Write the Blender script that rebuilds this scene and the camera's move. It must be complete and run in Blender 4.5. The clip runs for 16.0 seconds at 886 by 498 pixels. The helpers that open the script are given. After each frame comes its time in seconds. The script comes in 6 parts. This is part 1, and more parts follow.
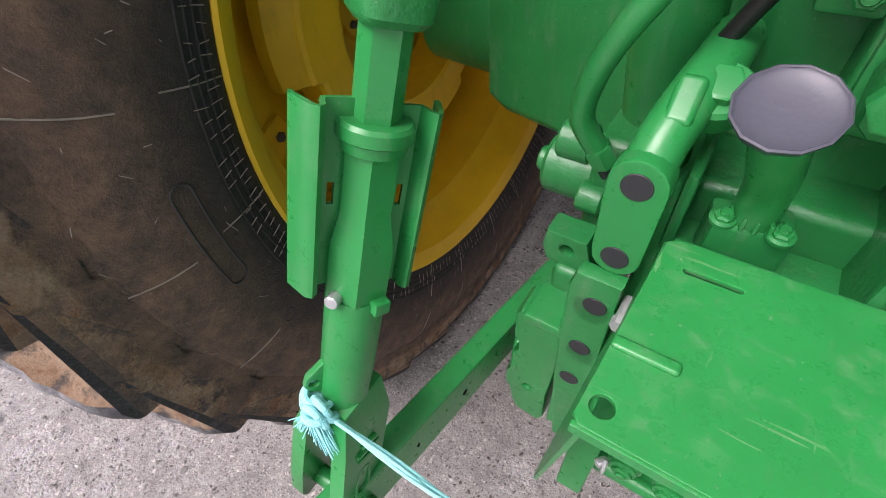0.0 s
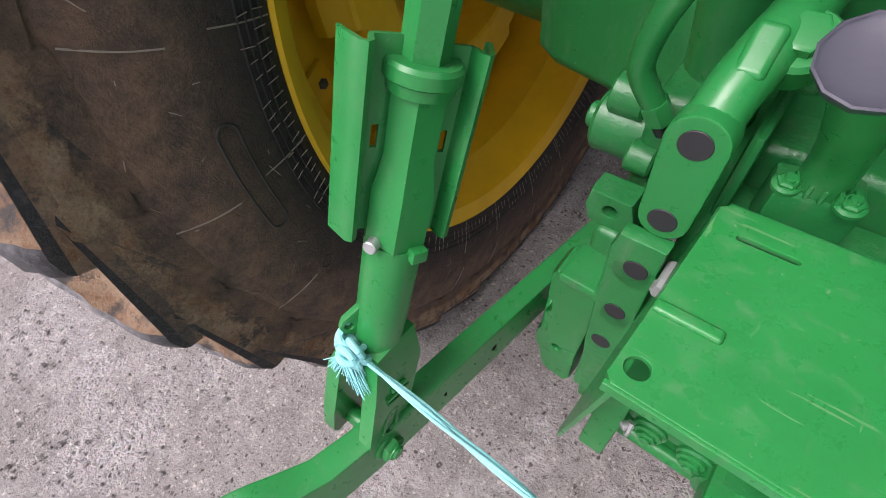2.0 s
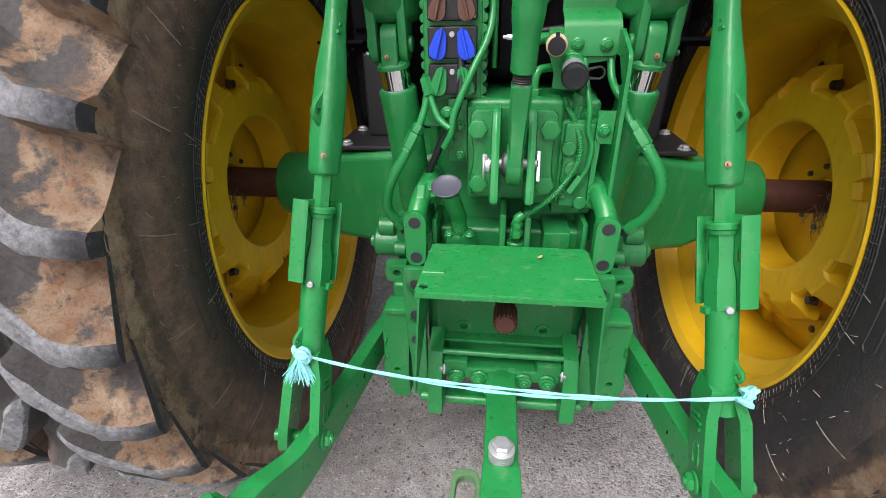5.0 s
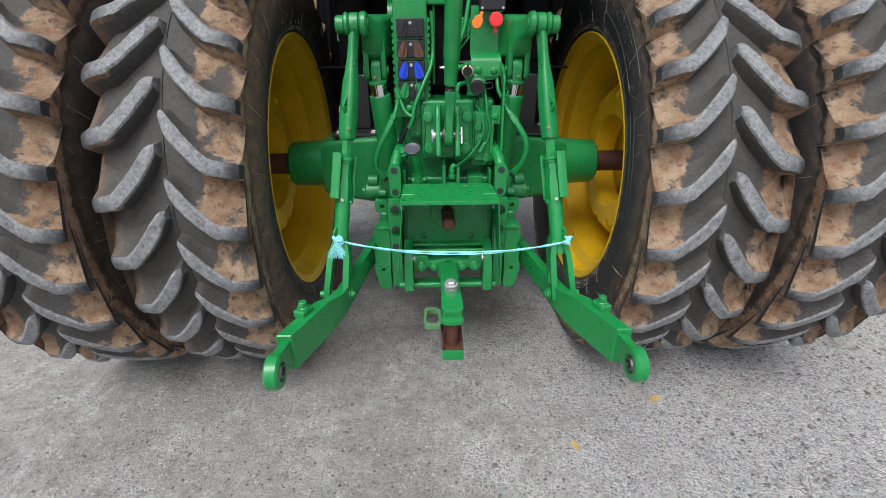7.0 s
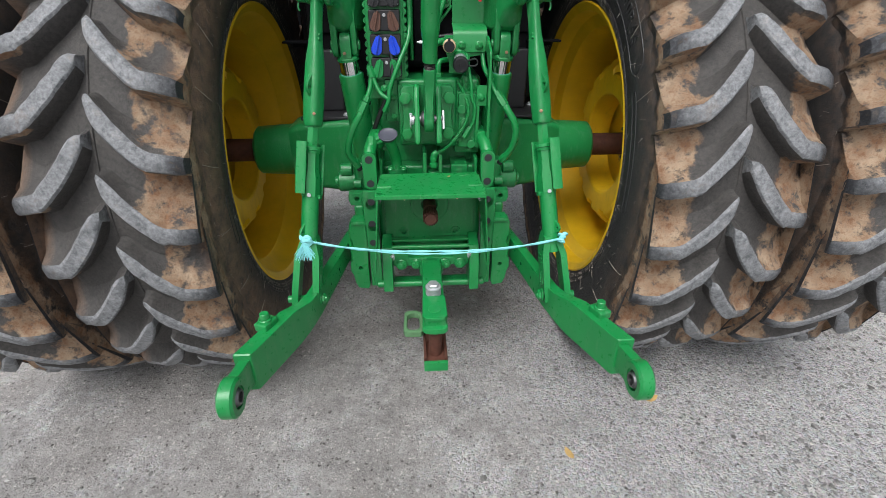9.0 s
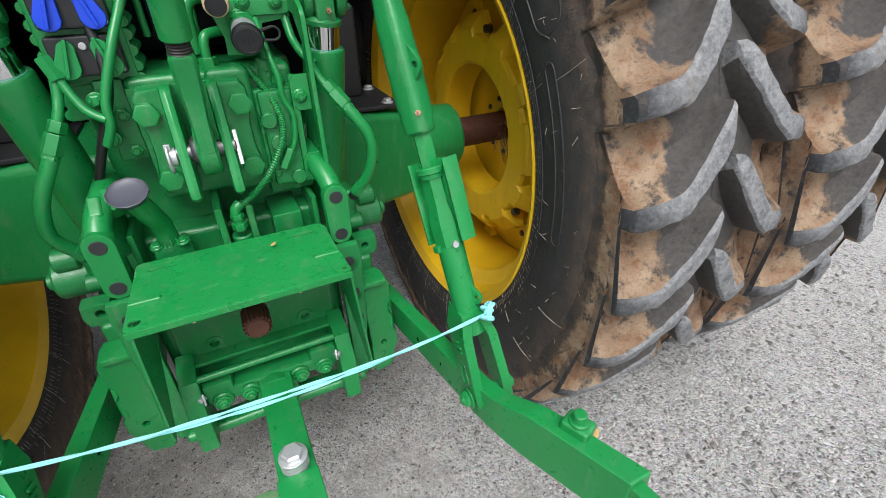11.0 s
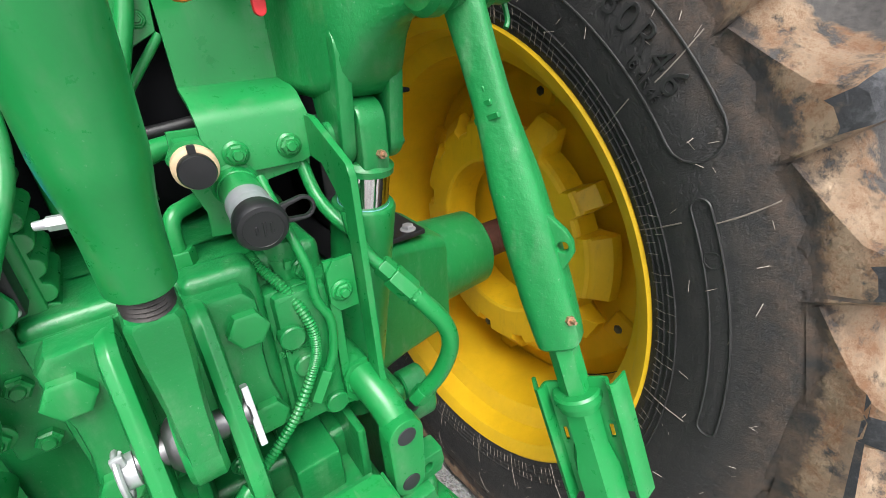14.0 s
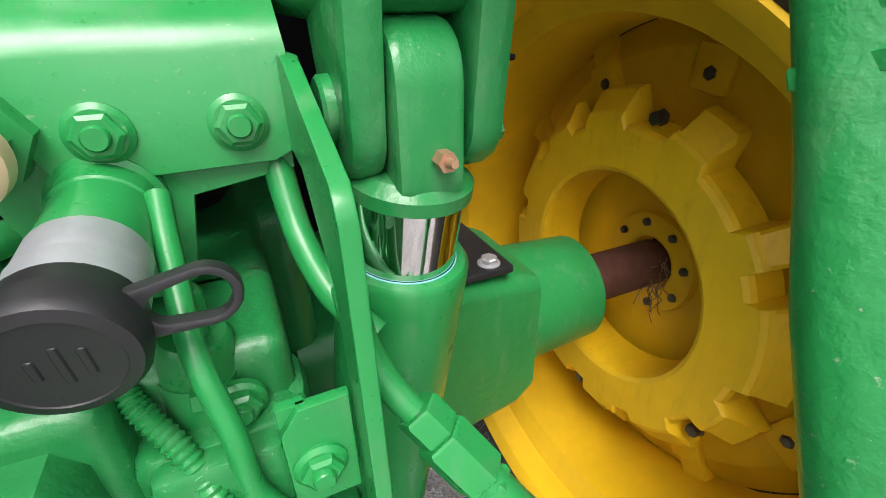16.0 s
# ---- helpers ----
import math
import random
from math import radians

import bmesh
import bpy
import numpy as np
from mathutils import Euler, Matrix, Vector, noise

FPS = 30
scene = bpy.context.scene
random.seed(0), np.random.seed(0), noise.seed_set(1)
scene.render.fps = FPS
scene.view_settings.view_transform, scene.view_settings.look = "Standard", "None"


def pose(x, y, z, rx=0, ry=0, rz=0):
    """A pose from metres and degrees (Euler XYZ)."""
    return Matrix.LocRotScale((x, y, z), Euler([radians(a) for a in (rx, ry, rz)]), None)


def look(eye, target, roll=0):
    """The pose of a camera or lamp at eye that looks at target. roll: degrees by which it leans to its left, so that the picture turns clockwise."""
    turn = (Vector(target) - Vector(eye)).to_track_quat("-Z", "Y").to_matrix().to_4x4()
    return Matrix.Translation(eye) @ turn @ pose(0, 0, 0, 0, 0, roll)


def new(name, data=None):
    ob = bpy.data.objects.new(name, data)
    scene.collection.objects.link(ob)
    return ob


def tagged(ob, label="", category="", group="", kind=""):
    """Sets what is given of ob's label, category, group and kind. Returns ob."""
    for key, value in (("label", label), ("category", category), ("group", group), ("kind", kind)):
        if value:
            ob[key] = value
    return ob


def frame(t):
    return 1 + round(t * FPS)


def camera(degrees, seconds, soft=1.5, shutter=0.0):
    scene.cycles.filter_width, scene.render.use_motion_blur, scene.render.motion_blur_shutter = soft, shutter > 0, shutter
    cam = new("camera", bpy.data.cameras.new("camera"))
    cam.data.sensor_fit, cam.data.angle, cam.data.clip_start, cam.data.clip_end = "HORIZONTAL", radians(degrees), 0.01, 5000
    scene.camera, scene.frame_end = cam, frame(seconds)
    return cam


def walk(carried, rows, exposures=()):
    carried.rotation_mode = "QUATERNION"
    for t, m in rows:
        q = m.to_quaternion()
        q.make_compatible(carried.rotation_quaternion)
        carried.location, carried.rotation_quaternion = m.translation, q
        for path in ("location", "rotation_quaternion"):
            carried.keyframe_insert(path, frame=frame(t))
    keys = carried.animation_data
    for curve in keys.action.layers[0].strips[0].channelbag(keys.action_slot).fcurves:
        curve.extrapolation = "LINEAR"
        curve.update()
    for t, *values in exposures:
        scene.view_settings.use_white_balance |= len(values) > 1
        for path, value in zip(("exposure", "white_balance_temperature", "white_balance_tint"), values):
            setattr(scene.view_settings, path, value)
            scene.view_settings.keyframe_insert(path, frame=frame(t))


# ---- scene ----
cam = camera(88.3, 16.0, 0.55)
PATH = [
    (0, (-0.173, -0.748, 1.31), (-0.998, 0.31, -0.172), -5.9),
    (0.5, (-0.176, -0.758, 1.3), (-1.019, 0.186, -0.248), -6.9),
    (1, (-0.175, -0.756, 1.298), (-1.026, 0.129, -0.28), -7.6),
    (1.5, (-0.174, -0.754, 1.3), (-1.034, 0.105, -0.288), -8.1),
    (2, (-0.176, -0.754, 1.302), (-1.045, 0.105, -0.281), -8.2),
    (2.5, (-0.177, -0.754, 1.306), (-1.043, 0.128, -0.266), -7.8),
    (3, (-0.18, -0.754, 1.308), (-1.021, 0.19, -0.242), -6.8),
    (3.5, (-0.171, -0.754, 1.32), (-0.937, 0.37, -0.145), -4.7),
    (4, (-0.133, -0.811, 1.361), (-0.733, 0.595, 0.071), -1.8),
    (4.2, (-0.087, -0.886, 1.389), (-0.608, 0.634, 0.198), -1.3),
    (6.3, (-0.016, -2.084, 1.586), (0.009, -0.281, 0.719), -0.1),
    (6.5, (-0.027, -2.135, 1.59), (0.007, -0.338, 0.711), 0.0),
    (7, (-0.073, -2.199, 1.578), (-0.02, -0.408, 0.691), -0.1),
    (7.5, (-0.077, -2.199, 1.588), (-0.009, -0.408, 0.7), -0.3),
    (8, (-0.044, -2.115, 1.581), (0.034, -0.33, 0.683), -0.3),
    (8.2, (-0.033, -2.087, 1.576), (0.048, -0.309, 0.663), -0.2),
    (10.3, (-0.058, -1.638, 1.5), (0.305, 0.02, 0.441), -0.9),
    (10.5, (-0.024, -1.523, 1.484), (0.438, 0.104, 0.416), -0.9),
    (11, (0.034, -1.305, 1.482), (0.771, 0.202, 0.392), -0.8),
    (11.5, (0.032, -1.068, 1.475), (1.026, 0.276, 0.378), -0.2),
    (12, (0.038, -0.93, 1.488), (1.189, 0.264, 0.369), 0.3),
    (12.5, (0.026, -0.886, 1.5), (1.159, 0.361, 0.423), -0.5),
    (13, (0.015, -0.832, 1.516), (1.113, 0.502, 0.508), -1.4),
    (13.5, (0.022, -0.816, 1.535), (1.08, 0.593, 0.588), -2.1),
    (14, (0.021, -0.798, 1.538), (1.046, 0.654, 0.622), -2.6),
    (14.5, (0.053, -0.732, 1.526), (1.01, 0.77, 0.617), -3.0),
    (15, (0.136, -0.633, 1.496), (1.006, 0.923, 0.59), -2.4),
    (15.5, (0.18, -0.545, 1.465), (0.951, 1.057, 0.548), -1.9),
    (16, (0.187, -0.513, 1.457), (0.91, 1.1, 0.522), -1.1),
]
walk(cam, [(t, look(eye, target, roll)) for t, eye, target, roll in PATH],
     [(0, 0.76, 6600, 24), (0.5, 0.58, 6600, 24), (1, 0.58, 6600, 26), (2.5, 0.60, 6600, 25), (3.5, 0.74, 6600, 25), (4.2, 0.88, 6600, 23), (6.3, 0.3, 6250, 9), (8.2, 0.3, 6250, 9), (10.5, 0.36, 6350, 9), (11, 0.5, 6350, 9), (12, 0.45, 6350, 9),
      (12.5, 0.45, 6350, 9), (13, 0.78, 6350, 9), (13.5, 1.02, 6380, 9), (14, 1.08, 6430, 10), (14.5, 1.08, 6480, 11), (15, 1.18, 6530, 13), (16, 1.15, 6600, 15)])

# ---------------------------------------------------------------- light
world = bpy.data.worlds.new("overcast")
scene.world = world
world.use_nodes = True
wn = world.node_tree
sky = wn.nodes.new("ShaderNodeTexSky")
sky.sky_type = "NISHITA"
sky.sun_disc = False
sky.sun_elevation, sky.sun_rotation = radians(58), radians(202)
sky.dust_density = 4.0
soft = wn.nodes.new("ShaderNodeHueSaturation")
soft.inputs["Saturation"].default_value = 0.25
wn.links.new(sky.outputs[0], soft.inputs["Color"])
wn.links.new(soft.outputs[0], wn.nodes["Background"].inputs["Color"])
wn.nodes["Background"].inputs["Strength"].default_value = 0.15
sun = new("sun", bpy.data.lights.new("sun", "SUN"))
sun.data.energy, sun.data.angle, sun.data.color = 1.9, radians(34), (1.0, 0.97, 0.93)
sun.matrix_world = look((-1.8, -4.4, 7.5), (0, 0, 0))


# ---------------------------------------------------------------- materials
def material(name):
    m = bpy.data.materials.new(name)
    m.use_nodes = True
    return m, m.node_tree, m.node_tree.nodes["Principled BSDF"]


def noise_node(nt, scale, detail=5, rough=0.55, coord="Object", stretch=None):
    tc = nt.nodes.new("ShaderNodeTexCoord")
    n = nt.nodes.new("ShaderNodeTexNoise")
    n.inputs["Scale"].default_value, n.inputs["Detail"].default_value = scale, detail
    n.inputs["Roughness"].default_value = rough
    if stretch:
        mp = nt.nodes.new("ShaderNodeMapping")
        mp.inputs["Scale"].default_value = stretch
        nt.links.new(tc.outputs[coord], mp.inputs[0])
        nt.links.new(mp.outputs[0], n.inputs["Vector"])
    else:
        nt.links.new(tc.outputs[coord], n.inputs["Vector"])
    return n


def ramp(nt, src, lo, hi):
    r = nt.nodes.new("ShaderNodeMapRange")
    r.inputs["From Min"].default_value, r.inputs["From Max"].default_value = lo, hi
    nt.links.new(src, r.inputs["Value"])
    return r.outputs[0]


def mixc(nt, fac, a, b):
    m = nt.nodes.new("ShaderNodeMix")
    m.data_type = "RGBA"
    for sock, v in ((m.inputs[0], fac), (m.inputs[6], a), (m.inputs[7], b)):
        if hasattr(v, "is_output"):
            nt.links.new(v, sock)
        elif isinstance(v, (int, float)):
            sock.default_value = v
        else:
            sock.default_value = (*v, 1)
    return m.outputs[2]


def bump(nt, bsdf, src, dist, strength=1.0):
    b = nt.nodes.new("ShaderNodeBump")
    b.inputs["Distance"].default_value, b.inputs["Strength"].default_value = dist, strength
    nt.links.new(src, b.inputs["Height"])
    nt.links.new(b.outputs[0], bsdf.inputs["Normal"])
    return b


def math_node(nt, op, a, b=None):
    m = nt.nodes.new("ShaderNodeMath")
    m.operation = op
    for sock, v in zip(m.inputs, (a, b)):
        if v is None:
            continue
        if hasattr(v, "is_output"):
            nt.links.new(v, sock)
        else:
            sock.default_value = v
    return m.outputs[0]


def paint(name, col, dusty, rough=0.36, dust=(0.34, 0.36, 0.30), cast=0.0):
    m, nt, b = material(name)
    big, fine = noise_node(nt, 7, 6, 0.6), noise_node(nt, 55, 8, 0.7)
    streak = noise_node(nt, 14, 5, 0.6, stretch=(3, 3, 0.6))
    c = mixc(nt, ramp(nt, big.outputs[0], 0.3, 0.75), [v * 0.88 for v in col], [min(1, v * 1.1) for v in col])
    film = math_node(nt, "MULTIPLY", ramp(nt, streak.outputs[0], 0.52, 0.82), ramp(nt, fine.outputs[0], 0.35, 0.75))
    c = mixc(nt, math_node(nt, "MULTIPLY", film, dusty), c, dust)
    speck = math_node(nt, "MULTIPLY", ramp(nt, noise_node(nt, 260, 3, 0.6).outputs[0], 0.66, 0.72), ramp(nt, big.outputs[0], 0.4, 0.62))
    c = mixc(nt, math_node(nt, "MULTIPLY", speck, 0.5 * min(1, dusty * 2)), c, dust)
    nt.links.new(c, b.inputs["Base Color"])
    r = nt.nodes.new("ShaderNodeMapRange")
    r.inputs["To Min"].default_value, r.inputs["To Max"].default_value = rough - 0.07, rough + 0.2
    nt.links.new(fine.outputs[0], r.inputs["Value"])
    nt.links.new(r.outputs[0], b.inputs["Roughness"])
    b.inputs["Specular IOR Level"].default_value = 0.5
    if cast:
        bump(nt, b, noise_node(nt, 90, 4, 0.6).outputs[0], cast)
    else:
        bump(nt, b, big.outputs[0], 0.0015)
    return m


GREEN = paint("green_paint", (0.011, 0.218, 0.052), 0.34, 0.24)
CAST = paint("green_painted_casting", (0.011, 0.195, 0.049), 0.45, 0.26, cast=0.0012)
SCRATCHED = paint("scratched_green_paint", (0.011, 0.222, 0.050), 0.40, 0.23)


def scratch(m):
    """Fine pale scratches and scuffs laid over a paint."""
    nt = m.node_tree
    b = nt.nodes["Principled BSDF"]
    old = b.inputs["Base Color"].links[0].from_socket
    lines = noise_node(nt, 9, 3, 0.5, stretch=(1, 14, 1))
    cross = noise_node(nt, 9, 3, 0.5, stretch=(11, 2, 1))
    where = noise_node(nt, 5, 4, 0.6)
    f = math_node(nt, "ADD", ramp(nt, lines.outputs[0], 0.655, 0.675), ramp(nt, cross.outputs[0], 0.675, 0.695))
    f = math_node(nt, "MULTIPLY", math_node(nt, "MINIMUM", f, 1.0), ramp(nt, where.outputs[0], 0.42, 0.62))
    nt.links.new(mixc(nt, math_node(nt, "MULTIPLY", f, 0.4), old, (0.30, 0.40, 0.24)), b.inputs["Base Color"])


scratch(SCRATCHED)
YELLOW = paint("yellow_paint", (0.80, 0.495, 0.011), 0.30, 0.42, dust=(0.45, 0.28, 0.06))

DIRTY_YELLOW = paint("dirty_yellow_casting", (0.80, 0.495, 0.011), 0.6, 0.42, dust=(0.20, 0.105, 0.03))


def plain(name, col, rough=0.5, metal=0.0, vary=0.25, scale=30, relief=0.0008):
    m, nt, b = material(name)
    n = noise_node(nt, scale, 6, 0.6)
    # the near-black that stands in for shade mirrors little sky
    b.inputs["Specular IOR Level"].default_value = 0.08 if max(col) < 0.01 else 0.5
    nt.links.new(mixc(nt, n.outputs[0], [v * (1 - vary) for v in col], [min(1, v * (1 + vary)) for v in col]), b.inputs["Base Color"])
    b.inputs["Roughness"].default_value, b.inputs["Metallic"].default_value = rough, metal
    if relief:
        bump(nt, b, n.outputs[0], relief)
    return m


BLACK = plain("black_plastic", (0.013, 0.013, 0.015), 0.45)
# shade put into the colour: deep gaps behind the hitch, drilled holes
SHADE_BLACK = plain("shade_black", (0.004, 0.004, 0.005), 0.7)
CHROME = plain("chrome", (0.72, 0.72, 0.72), 0.07, 1.0, 0.03, 12, 0.0002)
ZINC = plain("zinc_plated_steel", (0.50, 0.51, 0.525), 0.38, 0.6, 0.15, 60)
STEEL = plain("bare_steel", (0.165, 0.165, 0.168), 0.46, 1.0, 0.3, 40)
RUST = plain("rusty_steel", (0.085, 0.030, 0.018), 0.75, 0.15, 0.6, 45, 0.002)
DOT = plain("dark_pin_cap", (0.022, 0.022, 0.026), 0.55)
GREYCAP = plain("grey_plastic_cap", (0.068, 0.069, 0.092), 0.42, 0, 0.12, 22)
BEIGE = plain("beige_dust_ring", (0.62, 0.45, 0.28), 0.6, 0, 0.1)
BLUE = plain("blue_plastic", (0.01, 0.06, 0.62), 0.4, 0, 0.1)
BROWN = plain("brown_plastic", (0.10, 0.045, 0.03), 0.45, 0, 0.1)
GREENCAP = plain("green_plastic", (0.01, 0.24, 0.06), 0.4, 0, 0.1)
ORANGE = plain("orange_plastic", (0.85, 0.20, 0.02), 0.45, 0, 0.1)
RED = plain("red_plastic", (0.75, 0.03, 0.04), 0.4, 0, 0.1)
HOSE = plain("black_rubber_hose", (0.012, 0.012, 0.013), 0.45)
LEAF = plain("dry_leaf", (0.50, 0.33, 0.12), 0.8, 0, 0.4, 60)
ROPE = plain("turquoise_rope", (0.27, 0.70, 0.72), 0.85, 0, 0.25, 400, 0.001)


def rubber(name, kind, caked=0.0, lean=0.0, filmy=0.0):
    """Tyre rubber: 'carcass' with dried mud towards the shoulders, pale worn 'top' of a lug, or dark 'flank' of a lug."""
    m, nt, b = material(name)
    tc = nt.nodes.new("ShaderNodeTexCoord")
    sep = nt.nodes.new("ShaderNodeSeparateXYZ")
    nt.links.new(tc.outputs["Object"], sep.inputs[0])
    rad = math_node(nt, "SQRT", math_node(nt, "ADD", math_node(nt, "POWER", sep.outputs[1], 2), math_node(nt, "POWER", sep.outputs[2], 2)))
    blotch, grain, dust = noise_node(nt, 7, 8, 0.62), noise_node(nt, 90, 7, 0.75), noise_node(nt, 24, 10, 0.72)
    base = mixc(nt, grain.outputs[0], (0.017, 0.0172, 0.0182), (0.046, 0.0452, 0.0455))
    base = mixc(nt, math_node(nt, "MULTIPLY", ramp(nt, dust.outputs[0], 0.46, 0.78), 0.34), base, (0.082, 0.074, 0.068))
    thick = ramp(nt, noise_node(nt, 15, 10, 0.80).outputs[0], 0.40, 0.62)
    mud = mixc(nt, thick, (0.215, 0.112, 0.060), (0.46, 0.345, 0.238))
    mud = mixc(nt, math_node(nt, "MULTIPLY", ramp(nt, noise_node(nt, 60, 6, 0.7).outputs[0], 0.52, 0.66), 0.55), mud, (0.13, 0.080, 0.052))
    across = math_node(nt, "ABSOLUTE", sep.outputs[0])
    if kind == "top":
        fac = math_node(nt, "MULTIPLY", ramp(nt, dust.outputs[0], 0.56, 0.72), 0.30)
        base = mixc(nt, ramp(nt, math_node(nt, "ADD", math_node(nt, "MULTIPLY", grain.outputs[0], 0.6), math_node(nt, "MULTIPLY", dust.outputs[0], 0.4)), 0.36, 0.62), (0.075, 0.078, 0.084), (0.33, 0.335, 0.345))
        base = mixc(nt, ramp(nt, math_node(nt, "ADD", across, math_node(nt, "MULTIPLY", dust.outputs[0], 0.22)), 0.268, 0.345), base, (0.030, 0.0315, 0.036))
    else:
        on_tread = ramp(nt, math_node(nt, "ADD", rad, math_node(nt, "MULTIPLY", dust.outputs[0], 0.07)), 0.894, 0.910)
        shoulder = math_node(nt, "MULTIPLY_ADD", ramp(nt, math_node(nt, "ADD", across, math_node(nt, "MULTIPLY", sep.outputs[0], lean)), 0.07, 0.20), 0.56)
        shoulder.node.inputs[2].default_value = -0.245 + caked
        patch = ramp(nt, math_node(nt, "ADD", blotch.outputs[0], shoulder), 0.50, 0.56)
        flake = ramp(nt, dust.outputs[0], 0.38, 0.48)
        fac = math_node(nt, "MULTIPLY", math_node(nt, "MULTIPLY", on_tread, patch), flake)
        worn = math_node(nt, "MULTIPLY", ramp(nt, rad, 0.860, 0.885), ramp(nt, grain.outputs[0], 0.25, 0.8))
        base = mixc(nt, math_node(nt, "MULTIPLY", worn, 0.55), base, (0.150, 0.134, 0.120))
        film = math_node(nt, "MULTIPLY", ramp(nt, rad, 0.76 - filmy, 0.88 - filmy), ramp(nt, dust.outputs[0], 0.38 - filmy, 0.62 + filmy))
        brown = math_node(nt, "MULTIPLY", film, ramp(nt, across, 0.185, 0.232))
        base = mixc(nt, math_node(nt, "MULTIPLY", brown, 0.60 + 2.2 * filmy), base, (0.18 + filmy, 0.110 + 0.6 * filmy, 0.068 + 0.4 * filmy))
        if kind == "flank":
            fac = math_node(nt, "MULTIPLY", fac, ramp(nt, blotch.outputs[0], 0.40, 0.56))
    nt.links.new(mixc(nt, fac, base, mud), b.inputs["Base Color"])
    nt.links.new(math_node(nt, "MULTIPLY_ADD", fac, 0.30), b.inputs["Roughness"])
    b.inputs["Roughness"].links[0].from_node.inputs[2].default_value = 0.56
    b.inputs["Specular IOR Level"].default_value = 0.36
    crust = math_node(nt, "MULTIPLY", math_node(nt, "MULTIPLY", fac, thick), 0.8)
    bump(nt, b, math_node(nt, "ADD", math_node(nt, "ADD", grain.outputs[0], math_node(nt, "MULTIPLY", dust.outputs[0], 1.5)), crust), 0.0035)
    return m


# pale tan puts the glint of the thin rubber ticks into their colour
WHISKER = plain("glint_pale_rubber", (0.27, 0.235, 0.20), 0.6, 0, 0.4, 60)
RAISED = plain("raised_dusty_rubber", (0.030, 0.030, 0.030), 0.5, 0, 0.4, 60)
RUBBER, LUGTOP, FLANK = rubber("muddy_tyre_rubber", "carcass"), rubber("worn_lug_rubber", "top"), rubber("dark_lug_rubber", "flank")
CLEANER = rubber("less_muddy_tyre_rubber", "carcass", -0.22, 0.75, 0.10)


def gravel_material():
    m, nt, b = material("gravel_ground")
    broad, mid, fine = noise_node(nt, 1.1, 7, 0.65), noise_node(nt, 13, 9, 0.75), noise_node(nt, 160, 5, 0.7)
    tc = nt.nodes.new("ShaderNodeTexCoord")
    warp = nt.nodes.new("ShaderNodeVectorMath")
    warp.operation = "MULTIPLY_ADD"
    wob = noise_node(nt, 30, 3, 0.6)
    nt.links.new(wob.outputs["Color"], warp.inputs[0])
    warp.inputs[1].default_value = (0.03, 0.03, 0.03)
    nt.links.new(tc.outputs["Object"], warp.inputs[2])
    v = nt.nodes.new("ShaderNodeTexVoronoi")
    v.inputs["Scale"].default_value = 105
    v2 = nt.nodes.new("ShaderNodeTexVoronoi")
    v2.inputs["Scale"].default_value = 60
    for n in (v, v2):
        nt.links.new(warp.outputs[0], n.inputs["Vector"])
        n.inputs["Randomness"].default_value = 1.0
    sand = mixc(nt, ramp(nt, broad.outputs[0], 0.38, 0.62), (0.300, 0.282, 0.270), (0.45, 0.438, 0.428))
    sand = mixc(nt, ramp(nt, mid.outputs[0], 0.36, 0.66), (0.205, 0.198, 0.192), sand)
    sand = mixc(nt, math_node(nt, "MULTIPLY", ramp(nt, fine.outputs[0], 0.5, 0.75), 0.45), sand, (0.60, 0.58, 0.55))
    hue = nt.nodes.new("ShaderNodeHueSaturation")
    hue.inputs["Saturation"].default_value = 0.15
    hue.inputs["Value"].default_value = 0.7
    nt.links.new(v.outputs["Color"], hue.inputs["Color"])
    sx = nt.nodes.new("ShaderNodeSeparateXYZ")
    nt.links.new(tc.outputs["Object"], sx.inputs[0])
    stony = ramp(nt, math_node(nt, "ADD", noise_node(nt, 2.2, 8, 0.75).outputs[0], math_node(nt, "MULTIPLY", ramp(nt, sx.outputs[0], -0.4, 1.4), 0.22)), 0.50, 0.66)
    grain = mixc(nt, math_node(nt, "MULTIPLY", stony, 0.58), sand, hue.outputs[0])
    # stones of two sizes pressed flush into the packed sand
    for scale, reach, share in ((70, 0.40, 0.52), (150, 0.42, 0.44), (330, 0.45, 0.42)):
        cell = nt.nodes.new("ShaderNodeTexVoronoi")
        cell.inputs["Scale"].default_value = scale
        nt.links.new(warp.outputs[0], cell.inputs["Vector"])
        sep = nt.nodes.new("ShaderNodeSeparateColor")
        nt.links.new(cell.outputs["Color"], sep.inputs[0])
        there = math_node(nt, "MULTIPLY", ramp(nt, cell.outputs["Distance"], reach, reach - 0.10), ramp(nt, math_node(nt, "ADD", sep.outputs[0], math_node(nt, "MULTIPLY", mid.outputs[0], 0.5)), 0.75 + 0.25 * share, 0.79 + 0.25 * share))
        shade = mixc(nt, ramp(nt, sep.outputs[1], 0.25, 0.9), (0.062, 0.056, 0.053), (0.60, 0.56, 0.53))
        grain = mixc(nt, math_node(nt, "MULTIPLY", there, 0.85), grain, shade)
    nt.links.new(grain, b.inputs["Base Color"])
    b.inputs["Roughness"].default_value = 0.95
    b.inputs["Specular IOR Level"].default_value = 0.15
    h = math_node(nt, "ADD", math_node(nt, "MULTIPLY", math_node(nt, "MULTIPLY", v.outputs["Distance"], stony), -0.9), math_node(nt, "MULTIPLY", mid.outputs[0], 2.2))
    bump(nt, b, math_node(nt, "ADD", h, math_node(nt, "MULTIPLY", fine.outputs[0], 0.6)), 0.008)
    return m


GRAVEL = gravel_material()
